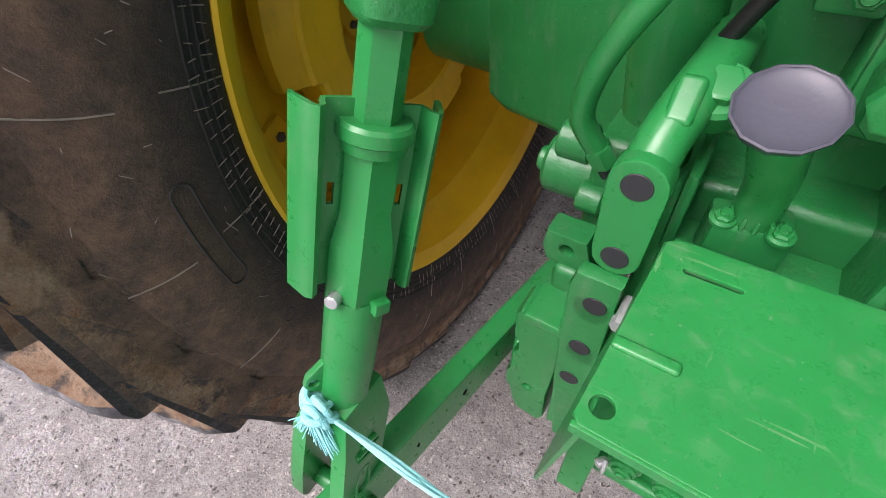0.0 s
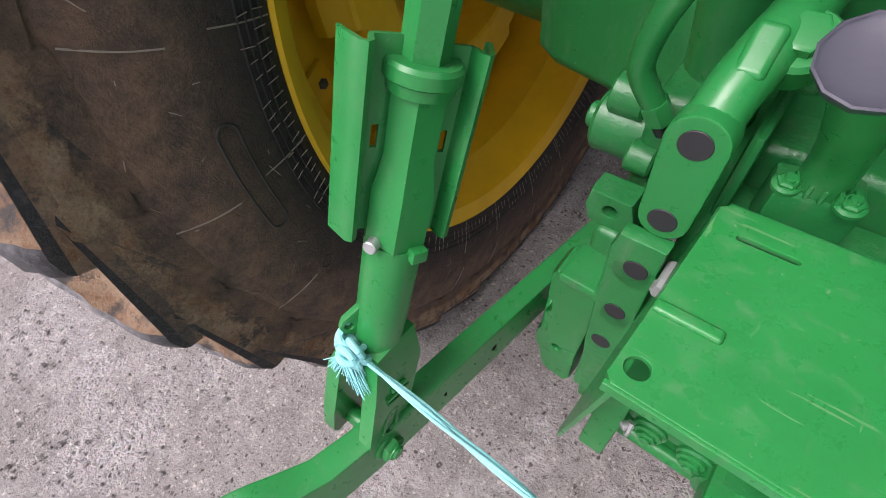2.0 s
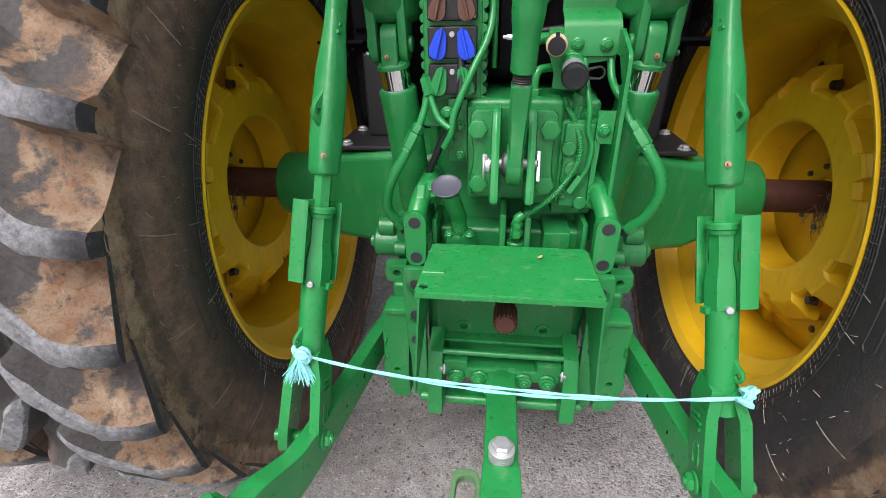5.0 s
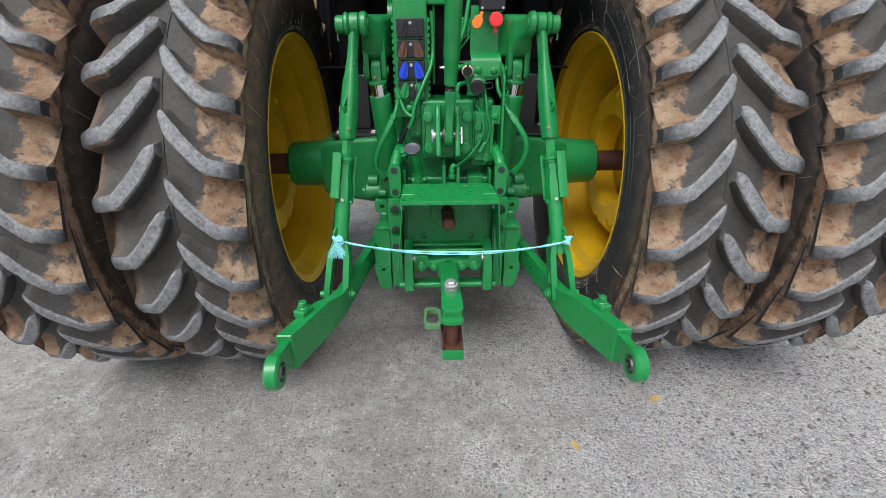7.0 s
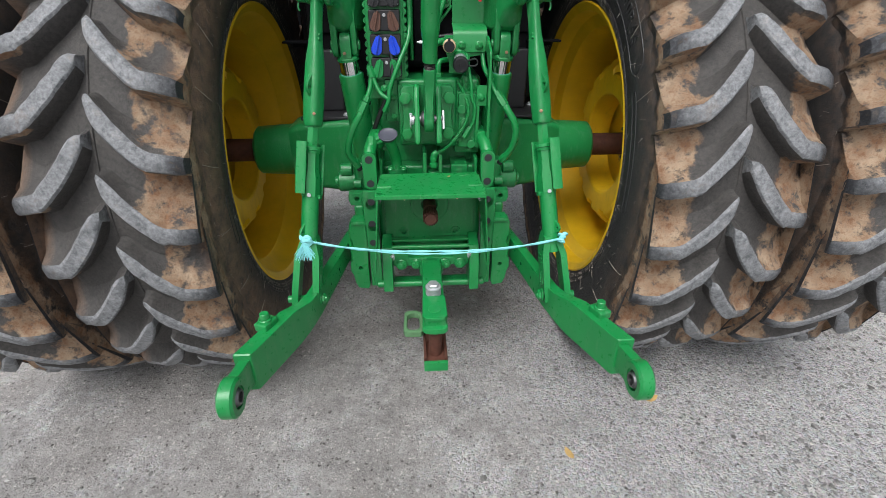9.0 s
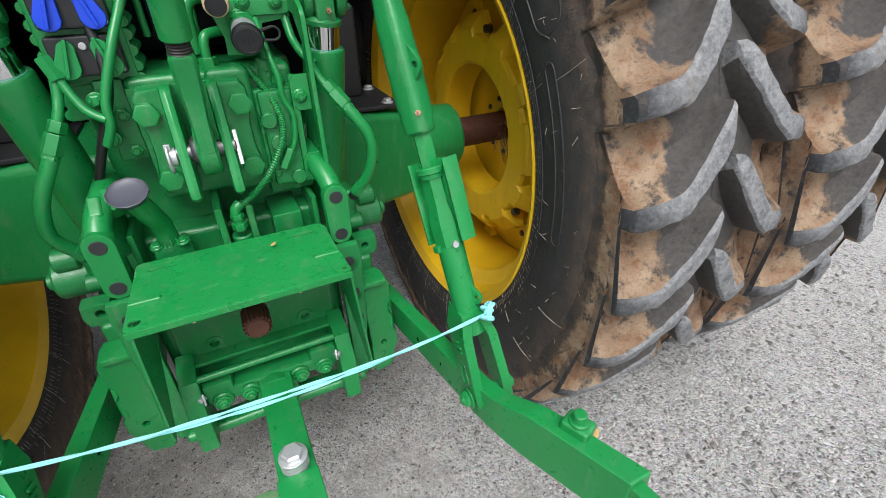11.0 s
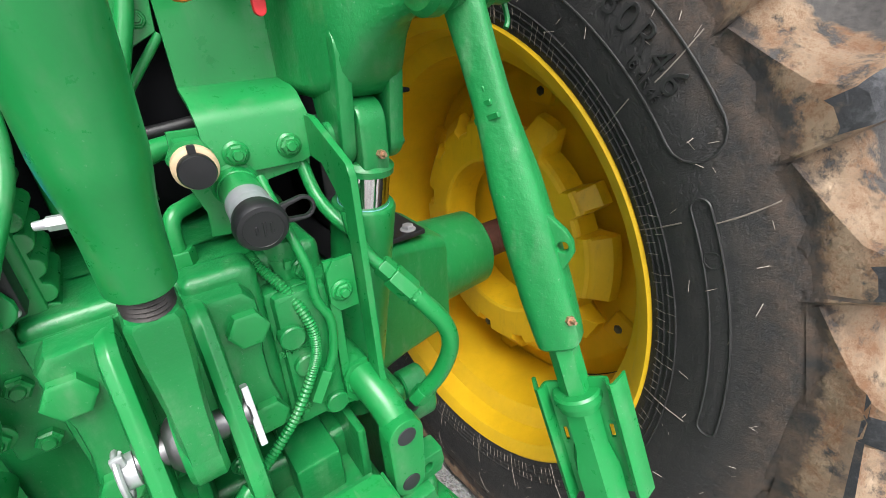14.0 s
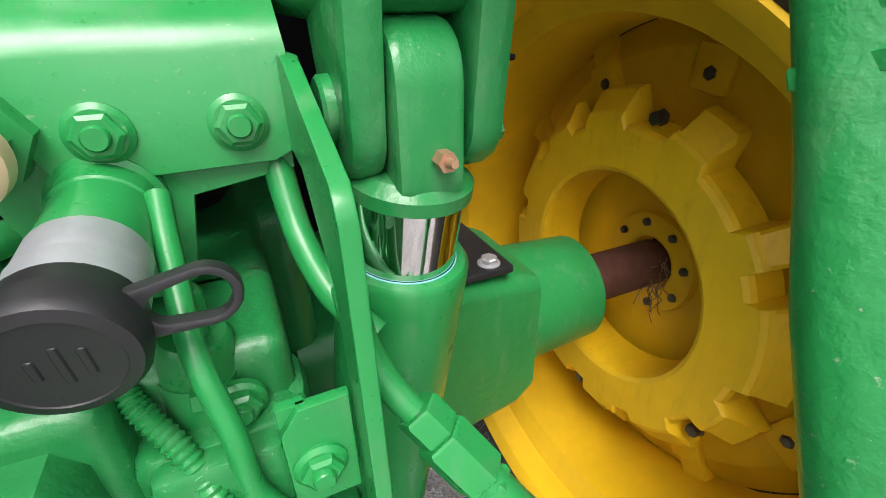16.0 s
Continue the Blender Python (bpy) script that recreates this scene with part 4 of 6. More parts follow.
        fronts, backs = ([[bm.verts.new(z_at(z) + side * (k * (a + g * u)) + nrm * (b + g * v)) for (a, b), (u, v) in zip(mid, offs)] for z in zs] for g in (1, -1))
        last = len(mid) - 1
        for r in range(3):
            for j in range(last):
                if (r, j) == (1, 1):                        # the slot goes through
                    for (p, q) in (((r, j), (r, j + 1)), ((r + 1, j), (r + 1, j + 1)), ((r, j), (r + 1, j)), ((r, j + 1), (r + 1, j + 1))):
                        bm.faces.new((fronts[p[0]][p[1]], fronts[q[0]][q[1]], backs[q[0]][q[1]], backs[p[0]][p[1]]))
                    continue
                for g in (fronts, backs):
                    bm.faces.new((g[r][j], g[r][j + 1], g[r + 1][j + 1], g[r + 1][j]))
            for j in (0, last):
                bm.faces.new((fronts[r][j], fronts[r + 1][j], backs[r + 1][j], backs[r][j]))
        for r in (0, 3):
            for j in range(last):
                bm.faces.new((fronts[r][j], fronts[r][j + 1], backs[r][j + 1], backs[r][j]))
    part("guide_sleeve", sided(bm, s), GREEN, rod, "green hexagon sleeve with folded wings")
    bm = bmesh.new()
    tb = z_at(0.985)
    block(bm, (-0.008, -0.008, -0.008), (0.008, 0.008, 0.006), Matrix.Translation(tb - side * 0.012 + nrm * 0.025) @ d.to_track_quat("Z", "Y").to_matrix().to_4x4(), 0.002)
    part("stop_tab", sided(bm, s), GREEN, rod)
    bm = bmesh.new()
    q = z_at(0.992) + side * 0.022 + nrm * 0.012
    cyl(bm, q, q + side * 0.008 + nrm * 0.008, 0.0065, seg=12, bevel=0.001)
    part("sleeve_bolt", sided(bm, s), ZINC, rod, "zinc bolt")
    fin = z_at(0.880)
    bm = bmesh.new()
    m = Matrix(((side.x, -d.x, nrm.x, fin.x), (side.y, -d.y, nrm.y, fin.y), (side.z, -d.z, nrm.z, fin.z), (0, 0, 0, 1))) @ Matrix.Translation((0, 0, -0.004))
    plate(bm, [(0.022, 0.030), (0.030, 0.020), (0.043, 0.004), (0.045, -0.008), (0.038, -0.018), (0.022, -0.020)], 0.009, m, 0.002, [ring_pts(0.035, -0.005, 0.0050, 10)])
    part("tie_fin", sided(bm, s), GREEN, rod)
    # lower tube and fork
    bm = bmesh.new()
    ring_part(bm, [(z_at(z), w, w, octa) for z, w in ((0.988, 0.0275), (0.86, 0.0275), (0.80, 0.029))])
    part("lower_tube", sided(bm, s), GREEN, rod)
    bm = bmesh.new()
    for k, wid in ((-1, 0.030), (1, 0.026)):
        a, b = z_at(0.855), bot + d * 0.012
        x0, x1 = k * 0.016, k * 0.034
        rows = []
        for q, ww, off in ((0, 0.029, 0.010), (0.22, 0.038, 0.75), (0.7, 0.037, 1.0), (0.92, 0.034, 1.0), (1.0, 0.024, 1.0)):
            c = a.lerp(b, q)
            xx = x0 + (x1 - x0) * min(1, off)
            rows.append([bm.verts.new(c + Vector((xx + tx, 0, 0)) + side * 0 + Vector((0, yy, 0))) for tx, yy in ((-0.0105, -ww), (0.0105, -ww), (0.0105, ww), (-0.0105, ww))])
        for p, q in zip(rows, rows[1:]):
            for j in range(4):
                bm.faces.new((p[j], p[(j + 1) % 4], q[(j + 1) % 4], q[j]))
        bm.faces.new(rows[0][::-1])
        bm.faces.new(rows[-1])
        bmesh.ops.bevel(bm, geom=[ed for ed in bm.edges if ed.is_valid and ed.calc_face_angle(0) > 0.9 and all(v in {x for r in rows for x in r} for v in ed.verts)], offset=0.005, segments=2, affect="EDGES")
    part("fork", sided(bm, s), GREEN, rod, "green cast fork straddling the lower link")
    for q, wide in ((0.30, 0.012), (0.36, 0.018), (0.42, 0.014)):  # worn casting marks
        bm = bmesh.new()
        c = z_at(0.855).lerp(bot + d * 0.012, q) + Vector((-0.0440, 0, 0))
        block(bm, (-0.0016, -wide, -0.0028), (0.003, wide, 0.0028), Matrix.Translation(c) @ pose(0, 0, 0, -20, 0, 0), 0.0007, 1)
        part("casting_mark", sided(bm, s), GREEN, rod)
    bm = bmesh.new()
    c = z_at(0.855).lerp(bot + d * 0.012, 0.66) + Vector((-0.0445, 0, 0))
    ring = stadium((-0.001, -0.013), (0.0, 0.015), 0.014, 0.012, 8)
    gap = stadium((-0.001, -0.012), (0.0, 0.014), 0.0095, 0.008, 8)
    plate(bm, ring, 0.004, Matrix.Translation(c - Vector((0.002, 0, 0))) @ pose(0, 0, 0, -20, 0, 0) @ XPLANE, 0.001, [gap])
    part("fork_rib", sided(bm, s), GREEN, rod)
    bm = bmesh.new()
    p = bot - d * 0.004
    cyl(bm, p - Vector((0.066, 0, 0)), p + Vector((0.062, 0, 0)), 0.013, seg=20)
    hexbolt(bm, p - Vector((0.050, 0, 0)), (-1, 0, 0), 0.017, 0.014)
    part("fork_pin", sided(bm, s), GREEN, rod, "green bolt and nut")
    bm = bmesh.new()
    cyl(bm, top - Vector((0.050, 0, 0)), top + Vector((0.022, 0, 0)), 0.020, seg=24, bevel=0.003)
    part("top_pin", sided(bm, s), GREEN, rod)


def bar_part(bm, rows, rad=0.008):
    """A bar through (centre, half width x, half height z) rows, with rounded long edges."""
    rings = []
    for c, wx, hz in rows:
        c, ring = Vector(c), []
        for cx, cz, a0 in ((1, 1, 0), (-1, 1, 90), (-1, -1, 180), (1, -1, 270)):
            for k in range(3):
                a = radians(a0 + 45 * k)
                ring.append(bm.verts.new(c + Vector((cx * (wx - rad) + rad * math.cos(a), 0, cz * (hz - rad) + rad * math.sin(a)))))
        rings.append(ring)
    for p, q in zip(rings, rings[1:]):
        for k in range(12):
            bm.faces.new((p[k], p[(k + 1) % 12], q[(k + 1) % 12], q[k]))
    bm.faces.new(rings[0][::-1])
    bm.faces.new(rings[-1])


def lower_link(s):
    bm = bmesh.new()
    bar_part(bm, [((0.325, -0.20, 0.640), 0.019, 0.040), ((0.350, -0.36, 0.642), 0.019, 0.042), ((0.404, -0.73, 0.649), 0.020, 0.047), ((0.416, -0.785, 0.652), 0.021, 0.049), ((0.428, -0.815, 0.654), 0.023, 0.055), ((0.444, -0.850, 0.656), 0.025, 0.062), ((0.452, -0.868, 0.657), 0.0255, 0.065), ((0.524, -1.056, 0.662), 0.026, 0.065), ((0.525, -1.060, 0.662), 0.023, 0.062)], 0.005)
    link = part("lower_link", sided(bm, s), GREEN, tractor, "green forged lower hitch link")
    bm = bmesh.new()
    c = Vector((0.494, -0.932, 0.722))
    block(bm, (-0.021, -0.028, -0.006), (0.021, 0.028, 0.022), Matrix.Translation(c) @ pose(0, 0, 0, 0, 0, 22), 0.006, 3)
    cyl(bm, c + Vector((0, 0, 0.012)), c + Vector((0, 0, 0.028)), 0.020, 0.019, 24, 0.002)
    cyl(bm, c + Vector((0, 0, 0.026)), c + Vector((0, 0, 0.046)), 0.014, 0.013, 20, 0.002)
    part("latch_pin", sided(bm, s), GREEN, link, "green spring latch pin")
    bm = bmesh.new()
    a = Vector((0.538, -1.04, 0.655))
    bar_part(bm, [((0.518, -1.03, 0.664), 0.0150, 0.043), ((0.526, -1.10, 0.670), 0.0150, 0.042), ((0.529, -1.135, 0.672), 0.0155, 0.045)], 0.005)
    e = Vector((0.530, -1.155, 0.672))
    m = frame_of(e - Vector((0.021, 0, 0)), e + Vector((1, 0, 0)))
    lathe(bm, [(0.0, 0.030), (0, 0.046), (0.006, 0.053), (0.036, 0.053), (0.042, 0.046), (0.042, 0.030), (0, 0.030)], m, 36, cap=False)
    part("link_end", sided(bm, s), GREEN, link, "green telescoping link end with a ball eye")
    bm = bmesh.new()
    lathe(bm, [(-0.003, 0.014), (-0.003, 0.020), (0.010, 0.028), (0.021, 0.031), (0.032, 0.028), (0.045, 0.020), (0.045, 0.014), (-0.003, 0.014)], m, 28, cap=False)
    part("ball_bushing", sided(bm, s), STEEL, link, "worn steel ball bushing")
    # solid near-black discs stand in for the shade inside drilled holes
    for x, y, r in ((0.3505, -0.50, 0.0065), (0.3655, -0.60, 0.0065), (0.4865, -1.00, 0.0065)):
        bm = bmesh.new()
        cyl(bm, (x, y, 0.645), (x + 0.004, y, 0.645), r, seg=16)
        part("link_hole_shade", sided(bm, s), SHADE_BLACK, link, "near-black disc for the shade in a drilled hole")
    bm = bmesh.new()
    tube(bm, [(0.325, -0.36, 0.69), (0.312, -0.405, 0.680), (0.308, -0.42, 0.645), (0.312, -0.40, 0.612), (0.325, -0.36, 0.605)], 0.008, 10)
    part("chain_loop", sided(bm, s), GREEN, link, "green welded loop")


def rock_arm(s):
    """Cast arm: a thick beam that narrows towards the rod's pin, with a fork below for the cylinder."""
    bm = bmesh.new()
    rows = [(0.060, 0.120, 0.285, 1.470, 1.612), (-0.060, 0.168, 0.308, 1.462, 1.611), (-0.160, 0.204, 0.320, 1.456, 1.610), (-0.235, 0.224, 0.324, 1.450, 1.608), (-0.290, 0.232, 0.324, 1.456, 1.605),
            (-0.312, 0.240, 0.322, 1.476, 1.604), (-0.330, 0.256, 0.319, 1.508, 1.603), (-0.352, 0.276, 0.314, 1.530, 1.605), (-0.385, 0.287, 0.310, 1.542, 1.612), (-0.412, 0.288, 0.309, 1.548, 1.606)]
    rings = []
    for y, x0, x1, z0, z1 in rows:
        r, ring = min(0.022, (x1 - x0) * 0.42), []
        for cx, cz, a0 in ((x1 - r, z1 - r, 0), (x0 + r, z1 - r, 90), (x0 + r, z0 + r, 180), (x1 - r, z0 + r, 270)):
            for k in range(4):
                a = radians(a0 + 30 * k)
                ring.append(bm.verts.new((cx + r * math.cos(a), y, cz + r * math.sin(a))))
        rings.append(ring)
    for p, q in zip(rings, rings[1:]):
        for k in range(16):
            bm.faces.new((p[k], p[(k + 1) % 16], q[(k + 1) % 16], q[k]))
    bm.faces.new(rings[0][::-1])
    bm.faces.new(rings[-1])
    arm = part("lift_arm", sided(bm, s), CAST, tractor, "green cast rockshaft lift arm", angle=50)
    bm = bmesh.new()
    cyl(bm, (0.285, -0.400, 1.576), (0.311, -0.400, 1.576), 0.041, seg=36, bevel=0.006)
    part("rod_ear", sided(bm, s), CAST, arm)
    for x, w in ((0.235, 0.021), (0.300, 0.022)):            # fork for the lift cylinder
        bm = bmesh.new()
        plate(bm, stadium((-0.270, 1.404), (-0.262, 1.500), 0.031, 0.052, 12), w, at_x(x), 0.007)
        part("cylinder_ear", sided(bm, s), CAST, arm)
    bm = bmesh.new()
    cyl(bm, (0.228, -0.268, 1.412), (0.328, -0.268, 1.412), 0.017, seg=24, bevel=0.002)
    cyl(bm, (0.326, -0.276, 1.392), (0.332, -0.276, 1.392), 0.006, seg=6)
    part("cylinder_pin", sided(bm, s), CAST, arm)
    bm = bmesh.new()
    cyl(bm, (0.348, -0.400, 1.576), (0.366, -0.400, 1.576), 0.037, seg=32, bevel=0.005)
    cyl(bm, (0.364, -0.400, 1.574), (0.396, -0.400, 1.574), 0.030, seg=28, bevel=0.005)
    tube(bm, [(0.390, -0.404, 1.546), (0.392, -0.408, 1.530), (0.388, -0.410, 1.522)], 0.003, 8)
    part("pin_head", sided(bm, s), CAST, arm, "green pin head with a keeper")


def lift_cylinder(s):
    a, b = Vector((0.236, -0.205, 0.93)), Vector((0.269, -0.267, 1.320))
    d = (b - a).normalized()
    L = (b - a).length
    bm = bmesh.new()
    lathe(bm, [(0, 0.034), (0.01, 0.0435), (L - 0.020, 0.0435), (L - 0.004, 0.0435), (L, 0.0405), (L, 0.0345), (L - 0.006, 0.0340)], frame_of(a, b), 48)
    c = part("lift_cylinder", sided(bm, s), GREEN, tractor, "green hydraulic lift cylinder")
    bm = bmesh.new()
    lathe(bm, [(L - 0.004, 0.0350), (L + 0.0006, 0.0348), (L + 0.0008, 0.034)], frame_of(a, b), 40, cap=False)
    part("wiper_seal", sided(bm, s), plain("pale_blue_seal", (0.16, 0.42, 0.44), 0.4), c, "pale blue wiper seal")
    bm = bmesh.new()
    lathe(bm, [(L - 0.010, 0.0335), (L + 0.052, 0.0335)], frame_of(a, b), 48)
    part("piston_rod", sided(bm, s), CHROME, c, "polished chrome piston rod")
    bm = bmesh.new()
    lathe(bm, [(L + 0.046, 0.033), (L + 0.046, 0.0375), (L + 0.054, 0.0375), (L + 0.060, 0.030)], frame_of(a, b), 40)
    e = b + d * 0.072
    prof = stadium((0, -0.012), (0, 0.034), 0.030, 0.030, 14)
    plate(bm, prof, 0.038, Matrix.Translation(Vector((e.x - 0.019, e.y, e.z))) @ XPLANE, 0.006)
    part("rod_eye", sided(bm, s), CAST, c)
    bm = bmesh.new()
    q = b + d * 0.071 + Vector((0.004, -0.029, 0))
    cyl(bm, q, q + Vector((0, -0.010, 0)), 0.0055, seg=6)
    cyl(bm, q + Vector((0, -0.009, 0)), q + Vector((0, -0.017, 0.001)), 0.003, 0.002, 10)
    part("grease_nipple", sided(bm, s), bpy.data.materials["brassy_nipple"], c, "coppery grease nipple")


for s in (-1, 1):
    axle(s)
rear_case()
top_link()
for s in (-1, 1):
    lift_rod(s)
    lower_link(s)
    rock_arm(s)
    lift_cylinder(s)


def body_behind():
    """Cab base, tank and fender undersides that close the view behind the hitch, near-black in place of shade."""
    bm = bmesh.new()
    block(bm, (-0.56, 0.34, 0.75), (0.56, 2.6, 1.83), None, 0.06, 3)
    # unseen overhang, added to block sky light above the hitch
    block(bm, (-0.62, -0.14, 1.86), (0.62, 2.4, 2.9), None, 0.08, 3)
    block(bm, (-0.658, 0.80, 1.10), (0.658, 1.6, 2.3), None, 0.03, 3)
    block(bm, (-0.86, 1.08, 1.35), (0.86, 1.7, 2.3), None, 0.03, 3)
    cab = part("cab_base_and_shade_block", bm, SHADE_BLACK, tractor, "cab base behind the hitch, coloured near-black for shade, with an unseen shading overhang")
    for s in (-1, 1):
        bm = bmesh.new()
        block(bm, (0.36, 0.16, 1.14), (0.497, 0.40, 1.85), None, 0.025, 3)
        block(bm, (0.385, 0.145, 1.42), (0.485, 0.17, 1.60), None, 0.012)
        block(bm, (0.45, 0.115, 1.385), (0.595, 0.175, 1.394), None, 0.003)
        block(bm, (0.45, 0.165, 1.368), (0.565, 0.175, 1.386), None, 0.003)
        # black tank, deepened to near-black in place of shade
        part("side_tank", sided(bm, s), SHADE_BLACK, tractor, "black plastic tank beside the cab, colour deepened for shade")
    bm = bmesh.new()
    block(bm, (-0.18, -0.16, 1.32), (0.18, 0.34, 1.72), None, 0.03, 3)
    part("hydraulic_valve_block", bm, SHADE_BLACK, tractor, "hydraulic valve block coloured near-black for shade")
    bm = bmesh.new()
    cyl(bm, (-0.24, 0.02, 1.60), (0.24, 0.02, 1.60), 0.07, seg=32)
    part("rockshaft", bm, CAST, tractor)


body_behind()

# ---------------------------------------------------------------- hitch: shield, drawbar, sway parts
def pto_shield():
    bm = bmesh.new()
    out = [(-0.178, -0.405), (-0.170, -0.398), (0.170, -0.398), (0.178, -0.405), (0.187, -0.600), (0.181, -0.607), (-0.181, -0.607), (-0.187, -0.600)]
    holes = [slot_pts(-0.132, -0.432, 0.048, 0.0055), slot_pts(0.132, -0.432, 0.048, 0.0055), ring_pts(-0.171, -0.586, 0.0092, 16), ring_pts(0.176, -0.592, 0.004, 10)]
    plate(bm, out, 0.006, pose(0, 0, 0.981), 0.0015, holes)
    for s in (-1, 1):                                       # pressed ribs
        m = pose(s * 0.158, -0.531, 0.9865)
        block(bm, (-0.026, -0.0065, -0.002), (0.026, 0.0065, 0.0045), m, 0.0038, 3)
    block(bm, (-0.186, -0.609, 0.972), (0.186, -0.604, 0.9845), None, 0.001)
    sh = part("pto_shield", bm, SCRATCHED, tractor, "scratched green sheet-steel shield over the stub shaft")
    for s in (-1, 1):
        bm = bmesh.new()
        plate(bm, [(-0.398, 0), (-0.604, 0), (-0.606, -0.020), (-0.566, -0.300), (-0.552, -0.328), (-0.535, -0.318), (-0.452, -0.170), (-0.398, -0.150)], 0.005, pose(s * 0.180, 0, 0.979, 0, -s * 5.5, 0) @ XPLANE, 0.001)
        part("side_panel", bm, GREEN, sh, "thin green side panel")
    bm = bmesh.new()
    plate(bm, [(-0.172, 0.60), (0.172, 0.60), (0.172, 0.978), (-0.172, 0.978)], 0.012, at_y(-0.386), 0.002, [ring_pts(-0.103, 0.747, 0.010), ring_pts(0.100, 0.747, 0.010), ring_pts(0, 0.862, 0.031, 28)])
    lathe(bm, [(0, 0.030), (0.003, 0.032), (0.003, 0.060), (0.005, 0.064), (0.006, 0.069), (0.004, 0.073), (0, 0.074)], frame_of((0, -0.398, 0.862), (0, -1, 0.862)), 40, cap=False)
    for s in (-1, 1):
        lathe(bm, [(0, 0.010), (0.003, 0.011), (0.003, 0.018), (0, 0.019)], frame_of((s * 0.1015, -0.398, 0.747), (s * 0.1015, -1, 0.747)), 20, cap=False)
    part("back_panel", bm, CAST, sh, "green rear cover plate")
    for s in (-1, 1):
        bm = bmesh.new()
        hexbolt(bm, (s * 0.088, -0.602, 0.970), (0, -1, 0.2), 0.0035, 0.003, False, False)
        part("shield_screw", bm, BEIGE, sh, "pale fastener head")
    bm = bmesh.new()
    m = frame_of((0, -0.36, 0.862), (0, -1, 0.858))
    lathe(bm, [(0, 0.024), (0.095, 0.024), (0.10, 0.020), (0.112, 0.020), (0.116, 0.0245), (0.172, 0.0245), (0.178, 0.020)], m, 24)
    stub = part("stub_shaft", bm, RUST, tractor, "rusty splined stub shaft")
    bm = bmesh.new()
    block(bm, (0.0235, -0.0022, 0.118), (0.0275, 0.0022, 0.174), None, 0.0008, 1)
    spline = part("spline", bm, RUST, stub)
    for k in range(18):
        ob = spline if k == 0 else new("spline", spline.data)
        ob.parent = stub
        ob.matrix_world = m @ Matrix.Rotation(2 * math.pi * k / 18, 4, "Z")



def drawbar_support():
    bm = bmesh.new()
    # long front rail with bosses, posts and the bottom bar
    block(bm, (-0.150, -0.470, 0.628), (0.150, -0.405, 0.668), None, 0.010, 2)
    for x in (-0.115, -0.055, 0.055, 0.115):
        cyl(bm, (x, -0.478, 0.640), (x, -0.40, 0.640), 0.023, seg=20, bevel=0.003)
    lathe(bm, [(0, 0.046), (0.05, 0.046)], frame_of((0, -0.49, 0.620), (0, -0.3, 0.620)), 28)
    for x in (-0.150, 0.085):
        block(bm, (x, -0.470, 0.650), (x + 0.065, -0.420, 0.690), None, 0.008, 2)
    sup = part("drawbar_support", bm, CAST, tractor, "green cast drawbar support")
    for x in (-0.115, 0.115, -0.058, 0.058):
        bm = bmesh.new()
        hexbolt(bm, (x, -0.480, 0.640), (0, -1, 0), 0.013, 0.010)
        part("support_bolt", bm, GREEN, sup, "green bolt")
    for s in (-1, 1):
        bm = bmesh.new()
        plate(bm, [(-0.40, 0.74), (-0.47, 0.715), (-0.500, 0.655), (-0.51, 0.54), (-0.40, 0.54)], 0.038, at_x(s * 0.168 - 0.019), 0.004)
        part("support_post", bm, GREEN, sup, "green upright post")
        bm = bmesh.new()
        cyl(bm, (s * 0.140, -0.505, 0.700), (s * 0.150, -0.515, 0.700), 0.006, seg=14, bevel=0.001)
        tube(bm, [(s * 0.142, -0.510, 0.713), (s * 0.140, -0.520, 0.700), (s * 0.142, -0.514, 0.686), (s * 0.145, -0.506, 0.690)], 0.0025, 8)
        part("latch_clip", bm, ZINC, sup, "zinc latch clip")
    bm = bmesh.new()
    cyl(bm, (-0.150, -0.462, 0.712), (0.150, -0.462, 0.712), 0.008, seg=16, bevel=0.001)
    part("cross_rod", bm, GREEN, sup, "thin green cross rod")
    bm = bmesh.new()
    block(bm, (-0.160, -0.430, 0.716), (0.160, -0.396, 0.726), None, 0.003)
    part("ledge", bm, GREEN, sup)
    bm = bmesh.new()
    cyl(bm, (-0.215, -0.447, 0.535), (0.215, -0.447, 0.535), 0.014, seg=20, bevel=0.002)
    block(bm, (-0.215, -0.447, 0.523), (0.215, -0.405, 0.547), None, 0.006)
    part("bottom_bar", bm, GREEN, sup, "green cross bar")
    for s in (-1, 1):
        bm = bmesh.new()
        cyl(bm, (s * 0.175, -0.445, 0.512), (s * 0.175, -0.445, 0.523), 0.013, seg=6)
        part("bar_nut", bm, GREEN, sup)


